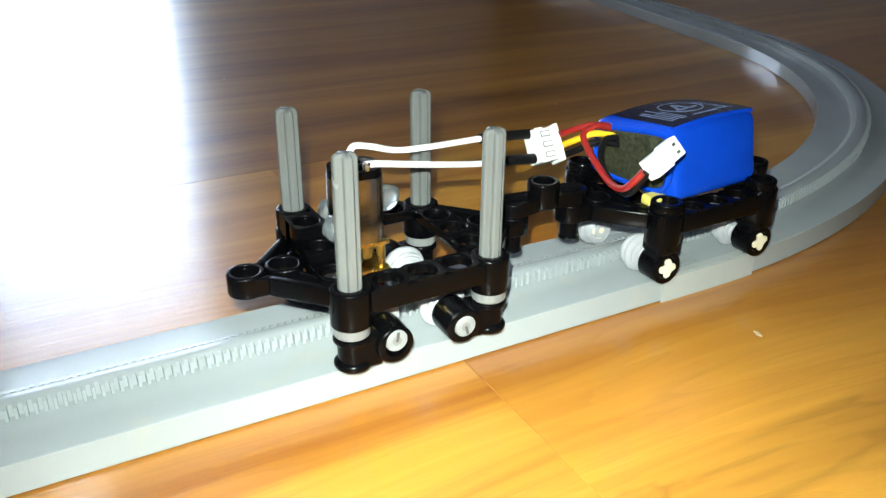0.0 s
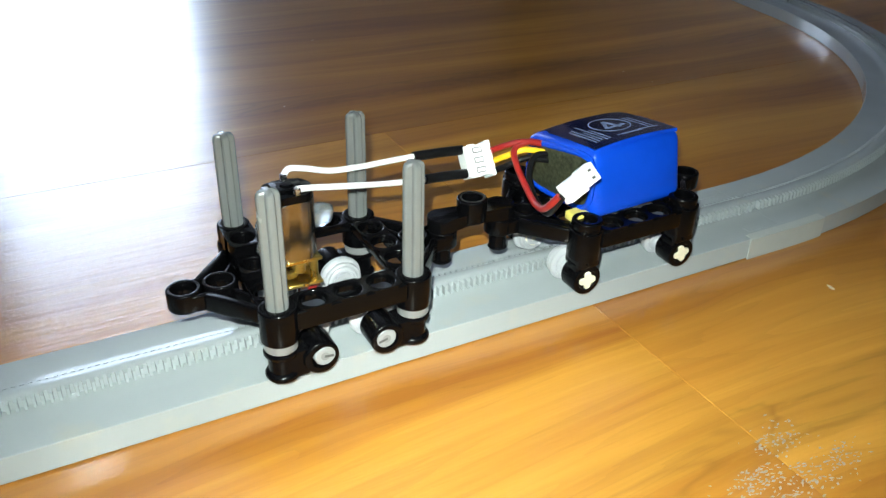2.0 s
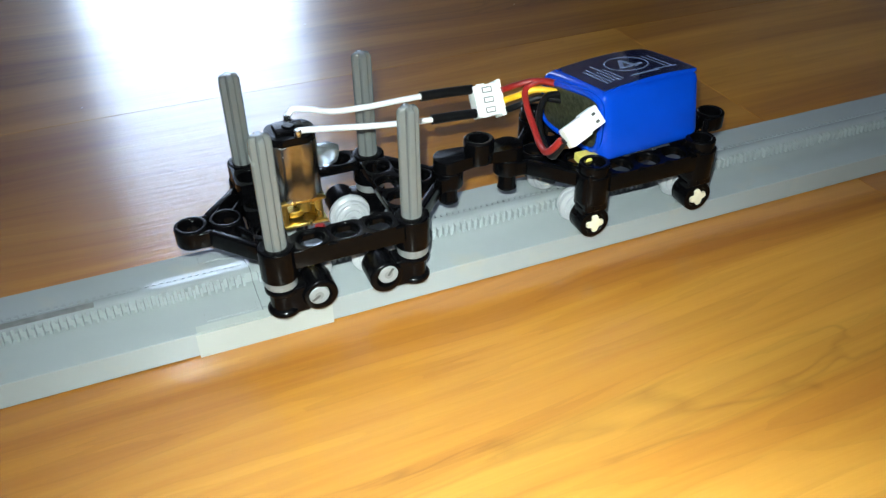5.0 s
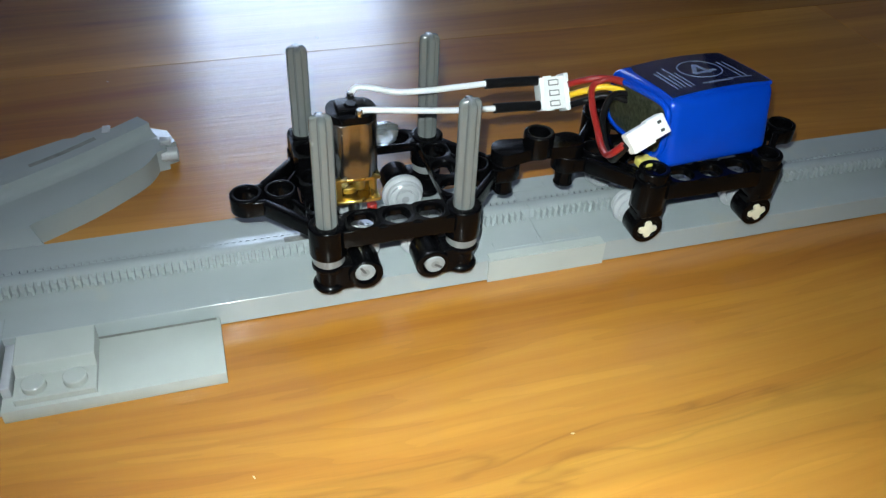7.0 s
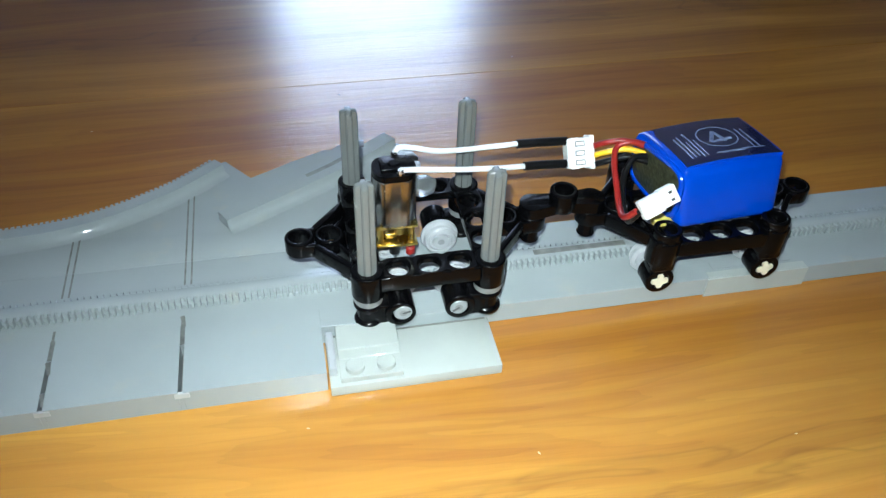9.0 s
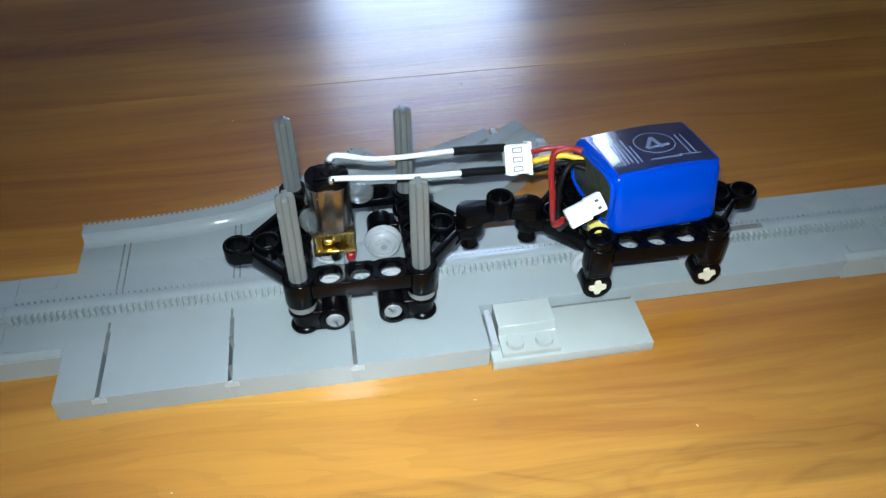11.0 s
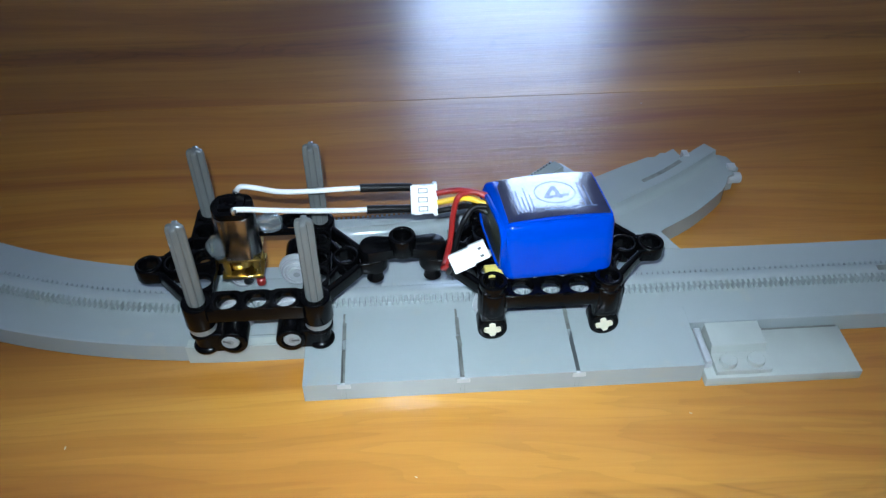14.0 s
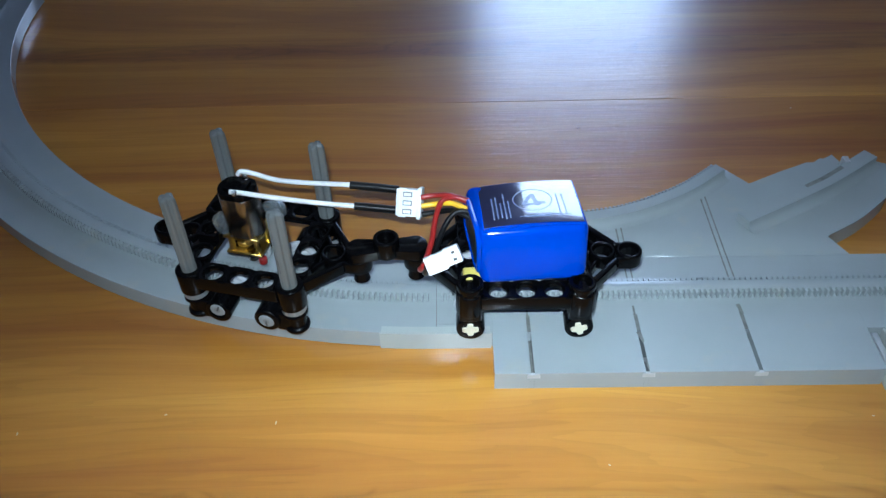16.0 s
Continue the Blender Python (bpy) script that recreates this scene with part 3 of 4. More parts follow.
def switch_track():
    t = thing("switch_track", "old grey plastic monorail points track with apron and branch", "toy track", "monorail tracks")
    bm = bmesh.new()
    sweep(bm, LEFT_END + 0.05, 238.95, 64)
    part("track_bed", bm, TRACK, t)
    rack_part(-16, 238, t)
    end_marks(231, t, 1)
    end_marks(-9, t, -1)
    # apron in four slabs with narrow grooves between them
    cuts = [0.0, 11.0, 44.0, 76.3, 112.0]
    for a, b in zip(cuts, cuts[1:]):
        bm = bmesh.new()
        box(bm, a + (0.55 if a else 0), b - (0.55 if b < 112 else 0), -32, -9.5, 0, 6.87, 0.06, 1)
        part("apron_slab", bm, TRACK, t)
    for g in cuts[1:-1]:
        bm = bmesh.new()
        box(bm, g - 0.5, g + 0.5, -31.2, -16.05, 0.4, 2.6)
        # flush dark strip paints the groove's shade across the bed
        box(bm, g - 0.54, g + 0.54, -16.05, -9.4, 6.79, 6.82)
        part("groove", bm, GROOVE, t, "narrow groove with its shade put into the colour")
        bm = bmesh.new()
        box(bm, g - 0.54, g + 0.54, -31.96, -31.25, 0.0, 5.9)
        part("groove_end", bm, TRACK, t)
        bm = bmesh.new()
        box(bm, g - 1.6, g + 2.2, -32.15, -31.3, 4.6, 6.55, 0.2, 1)
        part("slide_tab", bm, LIGHT_GREY, t)
        bm = bmesh.new()
        box(bm, g - 0.45, g + 0.2, -9.4, -4.6, 6.79, 6.9)
        part("groove", bm, GROOVE, t, "narrow groove with its shade put into the colour")
        if g < 80:
            for d in (0.0, 1.75):
                bm = bmesh.new()
                box(bm, g + d - 0.25, g + d + 0.25, 5.5, 15.9, 6.79, 6.86)
                part("engraved_line", bm, GROOVE, t)
    for x, y, w in ((44.0, -19.0, 0.9), (76.3, -8.2, 0.8), (44.0, -29.0, 0.7)):
        bm = bmesh.new()
        prism(bm, [(x - w, y + 2.2), (x + 0.5 * w, y + 2.6), (x + w, y - 1.4), (x + 0.3 * w, y - 2.2)], 6.84, 6.93)
        part("grime_chip", bm, GROOVE, t, "dark broken groove edge")
    # no recess here: a dark strip paints the slot's shade on the rail
    bm = bmesh.new()
    box(bm, 175, 203, -1.0, 1.1, 9.86, 9.93, 0.03, 1)
    part("rail_slot_shade", bm, GROOVE, t, "dark strip painting a shaded slot in the rail top")
    # far platform and branch stub
    back = arc_points([(-1.5, 34.5), (25, 35.5), (47, 39), (70, 50.5), (87.5, 64.5)], 6)
    stub_back = [(95.5, 53.2), (109, 60.5), (120, 65.8), (122.8, 65.2), (125.5, 68.2), (127.2, 67.4), (131, 70.6), (132.4, 64.4), (136.2, 62.6), (138.2, 66.4), (140.4, 65.4)]
    stub_front = arc_points([(144.4, 49.4), (141.9, 45.4), (135.5, 39.4), (127, 32.6), (113.8, 24.6)], 5)
    bm = bmesh.new()
    prism(bm, [(-1.5, 16.02)] + back + stub_back + [(144.2, 66.6), (149.0, 64.0), (151.2, 57.0), (148.0, 55.6), (148.6, 53.4), (145.6, 52.6)] + stub_front + [(118.5, 16.02)], 0, 6.8, 0.3)
    part("platform", bm, TRACK, t)
    rail_along(arc_points([(-1.2, 31.6), (25, 32.6), (47.5, 36.2), (70, 47.0), (85.8, 59.5)], 10), 2.1, 6.75, 10.2, t, "curved_rail", 1)
    rail_along(arc_points([(87, 31.2), (107.5, 42.6), (122, 51.2), (132, 58.2), (142.6, 66.0)], 10), 2.7, 6.75, 10.2, t, "branch_rail", 0)
    # the branch rail's slot, its shade laid on as a dark sheet
    bm = bmesh.new()
    prism(bm, arc_points([(113.4, 46.6), (121.6, 51.4), (130, 57.4)], 6) + arc_points([(129.2, 58.8), (120.8, 52.8), (112.8, 48.0)], 6), 10.15, 10.24)
    part("rail_slot_shade", bm, GROOVE, t, "dark strip painting a shaded slot in the rail top")
    bm = bmesh.new()
    cyl(bm, (148.0, 54.4, 4.4), "x", 2.0, -1.5, 3.4, 16)
    box(bm, 131.4, 133.6, 60.6, 64.2, 6.7, 10.6, 0.3, 1)
    box(bm, 146.8, 149.8, 55.6, 58.4, 6.6, 8.2, 0.3, 1)
    part("coupling_lug", bm, LIGHT_GREY, t)
    for x, y1 in ((11.0, 29.5), (12.75, 29.5), (44.0, 33.5), (45.75, 33.5), (76.3, 49.0), (78.0, 49.0)):
        bm = bmesh.new()
        box(bm, x - 0.25, x + 0.25, 16.1, y1, 6.79, 6.86)
        part("engraved_line", bm, GROOVE, t)
    # lever plate
    bm = bmesh.new()
    box(bm, 112.6, 157.4, -34.2, -16.6, 0.0, 3.4, 0.25, 2)
    part("lever_plate", bm, TRACK_EDGE, t)
    bm = bmesh.new()
    box(bm, 113.6, 156.6, -17.3, -16.7, 3.41, 3.5)
    part("groove", bm, GROOVE, t)
    bm = bmesh.new()
    box(bm, 112.8, 114.7, -30.5, -17.6, 3.4, 6.4, 0.3, 1)
    part("lever_stop", bm, LIGHT_GREY, t)


def lever_brick():
    t = thing("lever_brick", "grey two-stud plastic brick with a raised back on the points lever", "toy brick")
    bm = bmesh.new()
    pts = [(-17.9, 3.42), (-17.9, 8.7), (-26.2, 8.3), (-26.8, 5.2), (-33.3, 5.2), (-33.3, 3.42)]
    lo = [bm.verts.new((115.4 * MM, a * MM, b * MM)) for a, b in pts]
    hi = [bm.verts.new((131.3 * MM, a * MM, b * MM)) for a, b in pts]
    bm.faces.new(lo)
    bm.faces.new(hi[::-1])
    for k in range(len(pts)):
        bm.faces.new((lo[k], hi[k], hi[(k + 1) % len(pts)], lo[(k + 1) % len(pts)]))
    bmesh.ops.bevel(bm, geom=list(bm.edges), offset=0.00018, segments=1, affect="EDGES")
    part("brick_body", bm, TRACK_EDGE, t)
    for x in (119.3, 127.3):
        bm = bmesh.new()
        cyl(bm, (x, -30.3, 0), "z", 2.4, 5.1, 6.9, 24, 0.2)
        part("stud", bm, TRACK_EDGE, t)


# ---- train ----
FRAME_LO, FRAME_HI = 20.4, 25.4


def frame_mesh():
    """One moulded frame: four holed beams, corner bosses and two pointed ends with two rings each."""
    bm = bmesh.new()
    lo, hi = FRAME_LO, FRAME_HI
    for side in (-1, 1):
        for k in (-1, 0, 1):
            holed_cell(bm, 8 * k, 16 * side, 8.0, 7.2, 2.7, hi - 2.0, hi)
            holed_cell(bm, 16 * side, 8 * k, 7.2, 8.0, 2.7, hi - 2.0, hi)
        for o in (-3.2, 3.2):
            under = lo if o * side > 0 else hi - 2.6
            box(bm, -13, 13, 16 * side + o - 0.42, 16 * side + o + 0.42, under, hi - 0.3, 0.38, 3)
            box(bm, 16 * side + o - 0.42, 16 * side + o + 0.42, -13, 13, under, hi - 0.3, 0.38, 3)
        for end in (-1, 1):
            ring(bm, 16 * end, 16 * side, 17.2, hi + 0.1, 4.25, 2.3)
        # pointed end
        ring(bm, 24 * side, 0, lo + 0.2, hi, 3.9, 2.9)
        ring(bm, 32 * side, 0, lo + 0.2, hi, 3.9, 2.75)
        for e in (-1, 1):
            strut(bm, (17.5 * side, 15.2 * e), (28.0 * side, 3.4 * e), 2.0, lo + 0.3, hi - 0.5)
            strut(bm, (27.5 * side, 3.3 * e), (32 * side, 3.1 * e), 1.4, lo + 0.3, hi - 0.5)
            strut(bm, (19.0 * side, 8.0 * e), (22.2 * side, 3.0 * e), 1.3, lo + 0.3, hi - 0.8)
    return bm


def wheel_meshes():
    """Two meshes: a grooved disc wheel of unit size 5.5 mm and its pin, turning about y."""
    bm = bmesh.new()
    lathe(bm, (0, 0, 0), "y", [(1.0, -3.0), (2.7, -3.0), (3.0, -2.8), (3.05, -2.2), (3.9, -2.1), (4.2, -1.9), (4.2, -1.4), (3.9, -1.2), (4.9, -1.1), (5.4, -0.8), (5.5, -0.3),
                               (5.35, 0.2), (4.7, 0.5), (4.45, 0.7), (4.45, 1.0), (4.75, 1.2), (4.85, 1.6), (4.7, 2.1), (4.4, 2.35), (4.2, 2.35), (3.9, 2.1), (3.6, 2.4), (3.1, 2.5),
                               (2.9, 2.1), (2.5, 2.1), (2.4, 3.0), (1.0, 3.0)], 40)
    return bm


def domed_prism(bm, prof, cx, cy, z0, z1):
    """An upright bar of a given outline with a rounded top end."""
    rings = []
    for f, z in ((1.0, z0), (1.0, z1 - 1.5), (0.95, z1 - 0.8), (0.84, z1 - 0.3), (0.62, z1)):
        rings.append([bm.verts.new(((cx + x * f) * MM, (cy + y * f) * MM, z * MM)) for x, y in prof])
    n = len(prof)
    for a, b in zip(rings, rings[1:]):
        for k in range(n):
            bm.faces.new((a[k], a[(k + 1) % n], b[(k + 1) % n], b[k]))
    bm.faces.new(rings[-1])
    bm.faces.new(rings[0][::-1])


SPIN = random.Random(17)


def motor_car():
    car = thing("motor_car", "black plastic toy railway frame on grey wheels with four upright axles", "toy train")
    part("frame", frame_mesh(), BLACK, car)
    prof = cross_profile()
    for sx in (-1, 1):
        for sy in (-1, 1):
            bm = bmesh.new()
            domed_prism(bm, prof, 16 * sx, 16 * sy, 8.2, 52.9)
            part("upright_axle", bm, AXLE, car, "dark grey cross-shaped axle")
            bm = bmesh.new()
            lathe(bm, (16 * sx, 16 * sy, 0), "z", [(1.5, 14.9), (3.4, 14.9), (3.7, 15.2), (3.7, 17.0), (3.4, 17.3), (1.5, 17.3)], 24)
            part("bush", bm, BUSH, car, "grey half bush")
            # connector: an upright eye and a lying eye
            bm = bmesh.new()
            lathe(bm, (16 * sx, 16 * sy, 0), "z", [(0, 7.5), (3.3, 7.5), (3.75, 7.7), (3.95, 8.1), (3.95, 8.6), (3.7, 9.0), (3.1, 9.4), (3.1, 13.0), (3.7, 13.4), (3.95, 13.8), (3.95, 14.3), (3.75, 14.7), (3.3, 14.9), (0, 14.9)], 32)
            box(bm, 10.5 * sx if sx > 0 else -16, 16 if sx > 0 else -10.5, 16 * sy - 2.9, 16 * sy + 2.9, 7.6, 14.8, 0.6, 2)
            lathe(bm, (8 * sx, 16 * sy, 11.7), "y", [(2.5, -3.9), (3.4, -3.9), (3.8, -3.75), (4.03, -3.5), (4.1, -3.1), (4.1, 3.1), (4.03, 3.5), (3.8, 3.75), (3.4, 3.9), (2.5, 3.9), (2.5, -3.9)], 32)
            part("connector", bm, BLACK, car)
            w = new("wheel", bpy.data.meshes.new("wheel"))
            bm = wheel_meshes()
            if sy > 0:
                bmesh.ops.scale(bm, vec=(1, -1, 1), verts=bm.verts)
            bmesh.ops.recalc_face_normals(bm, faces=bm.faces)
            bm.to_mesh(w.data)
            bm.free()
            w.data.materials.append(LIGHT_GREY)
            for q in w.data.polygons:
                q.use_smooth = True
            w.data.set_sharp_from_angle(angle=radians(38))
            w.parent = car
            w.location = (8 * sx * MM, 9.2 * sy * MM, 12.3 * MM)
            bm = bmesh.new()
            lathe(bm, (0, 0, -0.6), "y", [(0, -10.6), (0.9, -10.5), (1.0, -10.9), (2.2, -10.9), (2.45, -10.6), (2.45, 2.0), (0, 2.0)], 20)
            if sy > 0:
                bmesh.ops.scale(bm, vec=(1, -1, 1), verts=bm.verts)
            part("pin", bm, PIN, w, "pale grey pin")
            # solid darker disc, painted shade for the hollow pin end
            bm = bmesh.new()
            cyl(bm, (0, 0, -0.6), "y", 1.05, -10.95 if sy < 0 else 10.8, -10.8 if sy < 0 else 10.95, 16, 0.04)
            part("pin_bore_shade", bm, BUSH, w, "darker disc painting the shade in the pin's bore")
            bm = bmesh.new()
            box(bm, -0.3, 0.3, -10.98 if sy < 0 else 10.85, -10.85 if sy < 0 else 10.98, -2.6, -0.4)
            part("pin_slit", bm, SLOT, w, "dark slit in the pin end")
            WHEELS.append((w, 5.5, SPIN.uniform(0, 360)))
    bm = bmesh.new()
    holed_cell(bm, -16, 8, 7.4, 8.0, 2.5, 25.5, 30.2)
    ring(bm, -16, 16, 25.5, 30.2, 3.9, 2.35)
    box(bm, -19.7, -18.9, 8, 16, 25.5, 30.1)
    box(bm, -13.1, -12.3, 8, 16, 25.5, 30.1)
    part("corner_block", bm, BLACK, car)
    bm = bmesh.new()
    holed_cell(bm, -16, 0, 7.4, 7.6, 2.5, 25.5, 27.6)
    part("corner_step", bm, BLACK, car)
    # gear motor standing between the beams
    bm = bmesh.new()
    pts = []
    for k in range(40):
        a = 2 * math.pi * k / 40
        pts.append((-6 + 6.0 * math.cos(a), 4 + max(-5.0, min(5.0, 6.0 * math.sin(a)))))
    prism(bm, pts, 25.8, 40.6, 0.5)
    part("motor_can", bm, STEEL, car, "scuffed steel motor can")
    bm = bmesh.new()
    pts2 = [(-6 + (x + 6) * 0.97, 4 + (y - 4) * 0.97) for x, y in pts]
    prism(bm, pts2, 40.55, 42.4, 0.4)
    box(bm, -9.5, -2.5, 1.5, 6.8, 42.2, 43.2, 0.3, 1)
    cyl(bm, (-6, 4, 0), "z", 1.6, 42.0, 43.6, 16)
    part("motor_cap", bm, BLACK, car, "black plastic motor cap")
    bm = bmesh.new()
    box(bm, -12, -0.2, -1, 9, 25.0, 25.9, 0.15, 1)
    box(bm, -12, -0.2, -1, 9, 18.6, 19.5, 0.15, 1)
    for x, y in ((-10.4, 0.6), (-1.8, 0.6), (-10.4, 7.4), (-1.8, 7.4)):
        cyl(bm, (x, y, 0), "z", 1.0, 19.3, 25.2, 14, 0.1)
    cyl(bm, (-7.5, 3.5, 0), "z", 2.6, 20.2, 21.8, 22, 0.15)
    cyl(bm, (-4.2, 5.0, 0), "z", 3.1, 22.4, 23.8, 22, 0.15)
    cyl(bm, (-5.0, 1.6, 0), "z", 1.4, 21.6, 24.9, 16, 0.15)
    part("gearbox", bm, BRASS, car, "brass gearbox plates and gears")
    bm = bmesh.new()
    cyl(bm, (-6, 4, 0), "z", 1.5, 12.5, 18.8, 16)
    part("shaft", bm, STEEL, car)
    bm = bmesh.new()
    cyl(bm, (-1.8, 2.0, 0), "z", 1.3, 13.5, 16.0, 18)
    part("pinion", bm, WIRE_RED, car, "small red plastic piece")
    for name, x, y in (("terminal", -5.2, 8.4), ("terminal", -4.8, 0.0)):
        bm = bmesh.new()
        cyl(bm, (x, y, 0), "z", 0.85, 42.2, 44.0, 12, 0.2)
        box(bm, x - 0.9, x + 0.9, y - 0.3, y + 0.3, 41.5, 43.4, 0.1, 1)
        part(name, bm, SOLDER, car, "soldered motor terminal")
    for cx, cy, cz, sx_, sy_, sz_ in ((-11.8, 0.4, 30.0, 2.7, 2.5, 3.6), (2.6, 8.2, 32.0, 3.6, 2.6, 3.2), (-11.0, 8.2, 31.0, 1.8, 2.0, 3.0)):
        bm = bmesh.new()
        bmesh.ops.create_icosphere(bm, subdivisions=3, radius=1.0)
        for v in bm.verts:
            f = 1.0 + 0.40 * noise.noise(v.co * 1.1 + Vector((cx, cy, cz))) + 0.10 * noise.noise(v.co * 3.6 + Vector((cz, cx, cy)))
            v.co = Vector(((cx + v.co.x * sx_ * f) * MM, (cy + v.co.y * sy_ * f) * MM, (cz + v.co.z * sz_ * f) * MM))
        part("glue_blob", bm, GLUE, car, "milky hot glue blob")
    return car


def battery_car():
    car = thing("battery_car", "black plastic toy railway frame on four grey wheels carrying a battery", "toy train")
    part("frame", frame_mesh(), BLACK, car)
    prof = cross_profile(2.4, 0.85)
    for sx in (-1, 1):
        for sy in (-1, 1):
            bm = bmesh.new()
            box(bm, 16 * sx - 3.3, 16 * sx + 3.3, 16 * sy - 2.6, 16 * sy + 2.6, 12, 17, 0.8, 2)
            box(bm, 16 * sx - 3.3, 16 * sx + 3.3, 16 * sy - 3.4, 16 * sy + 3.4, 15.0, 26.4, 0.8, 2)
            box(bm, 16 * sx - 1.1, 16 * sx + 1.1, 16 * sy - 3.9, 16 * sy + 3.9, 16, 26.9, 0.3, 1)
            ring(bm, 16 * sx, 16 * sy, 25.6, 28.2, 3.9, 2.6)
            lathe(bm, (16 * sx, 16 * sy, 11.5), "y", [(0, -2.8), (2.6, -2.8), (2.9, -3.1), (3.75, -3.1), (4.1, -2.95), (4.25, -2.55), (4.25, 2.6), (3.9, 3.1), (0, 3.1)], 32)
            part("leg", bm, BLACK, car)
            bm = bmesh.new()
            pts = [(x, y) for x, y in prof]
            prism(bm, pts, -10.0, 3.4, 0.2)
            ang = 8 + 6 * sx
            bm.transform(Matrix.Translation((16 * sx * MM, 16 * sy * MM, 11.5 * MM)) @ Matrix.Rotation(radians(90 if sy < 0 else -90), 4, "X") @ Matrix.Rotation(radians(ang), 4, "Z"))
            part("wheel_axle", bm, TAN, car, "tan cross-shaped axle")
            w = new("wheel", bpy.data.meshes.new("wheel"))
            bm = wheel_meshes()
            bmesh.ops.scale(bm, vec=(0.89, 1.0 if sy < 0 else -1.0, 0.89), verts=bm.verts)
            bmesh.ops.recalc_face_normals(bm, faces=bm.faces)
            bm.to_mesh(w.data)
            bm.free()
            w.data.materials.append(LIGHT_GREY)
            for q in w.data.polygons:
                q.use_smooth = True
            w.data.set_sharp_from_angle(angle=radians(38))
            w.parent = car
            w.location = (16 * sx * MM, 8.7 * sy * MM, 11.65 * MM)
            WHEELS.append((w, 4.9, SPIN.uniform(0, 360)))
    return car


def coupler():
    t = thing("coupler", "glossy black plastic coupling bar with a middle boss", "coupling")
    bm = bmesh.new()
    pts = []
    for cx, a0, a1 in ((-8.4, 90, 270), (8.4, -90, 90)):
        for k in range(13):
            a = radians(a0 + (a1 - a0) * k / 12)
            pts.append((cx + 3.9 * math.cos(a), 3.9 * math.sin(a)))
    pts = pts[:13] + [(-2.5, -2.6), (2.5, -2.6)] + pts[13:] + [(2.5, 2.6), (-2.5, 2.6)]
    prism(bm, pts, 25.5, 28.9, 0.35)
    part("bar", bm, BLACK, t)
    bm = bmesh.new()
    ring(bm, 0, 0, 25.9, 32.2, 3.9, 2.6)
    part("boss", bm, BLACK, t)
    for x in (-8.4, 8.4):
        bm = bmesh.new()
        lathe(bm, (x, 0, 0), "z", [(0, 15.6), (2.1, 15.6), (2.6, 16.1), (2.3, 16.8), (2.4, 26.1), (0, 26.1)], 20)
        part("pivot_pin", bm, BLACK, t)
    return t


ASKEW = -0.085


def hexa(bm, x0, x1, yb0, yb1, yt0, yt1, z0, zf, zb, bevel, seg):
    c = [(x0 + ASKEW * yb0, yb0, z0), (x1, yb0, z0), (x1, yb1, z0), (x0 + ASKEW * yb1, yb1, z0),
         (x0 + ASKEW * yt0, yt0, zf), (x1, yt0 + 0.8, zf), (x1, yt1, zb), (x0 + ASKEW * yt1, yt1, zb)]
    v = [bm.verts.new((x * MM, y * MM, z * MM)) for x, y, z in c]
    for f in ((3, 2, 1, 0), (4, 5, 6, 7), (0, 1, 5, 4), (1, 2, 6, 5), (2, 3, 7, 6), (3, 0, 4, 7)):
        bm.faces.new([v[k] for k in f])
    bmesh.ops.bevel(bm, geom=list(bm.edges), offset=bevel * MM, segments=seg, affect="EDGES", profile=0.5)


def crown(x, y):
    """Height of the swollen top of the pack over its flat plane, in millimetres."""
    return 0.8 * (1 - ((x - 1.0) / 14.5) ** 2) - 0.28 * abs(y / 10.8) ** 3 + 0.2


def crowned(bm, x0, x1, y0, y1, lo, hi, m, nx, ny):
    """A thin sheet that follows the crown."""
    def sheet(off):
        return [[bm.verts.new(m @ (Vector((x, y, crown(x, y) + off)) * MM)) for y in (y0 + (y1 - y0) * j / ny for j in range(ny + 1))]
                for x in (x0 + (x1 - x0) * i / nx for i in range(nx + 1))]
    A, B = sheet(lo), sheet(hi)
    for i in range(nx):
        for j in range(ny):
            bm.faces.new((B[i][j], B[i + 1][j], B[i + 1][j + 1], B[i][j + 1]))
            bm.faces.new((A[i][j], A[i][j + 1], A[i + 1][j + 1], A[i + 1][j]))
    rim = lambda S: [S[i][0] for i in range(nx)] + [S[nx][j] for j in range(ny)] + [S[i][ny] for i in range(nx, 0, -1)] + [S[0][j] for j in range(ny, 0, -1)]
    a, b = rim(A), rim(B)
    for k in range(len(a)):
        q = (k + 1) % len(a)
        bm.faces.new((a[k], a[q], b[q], b[k]))


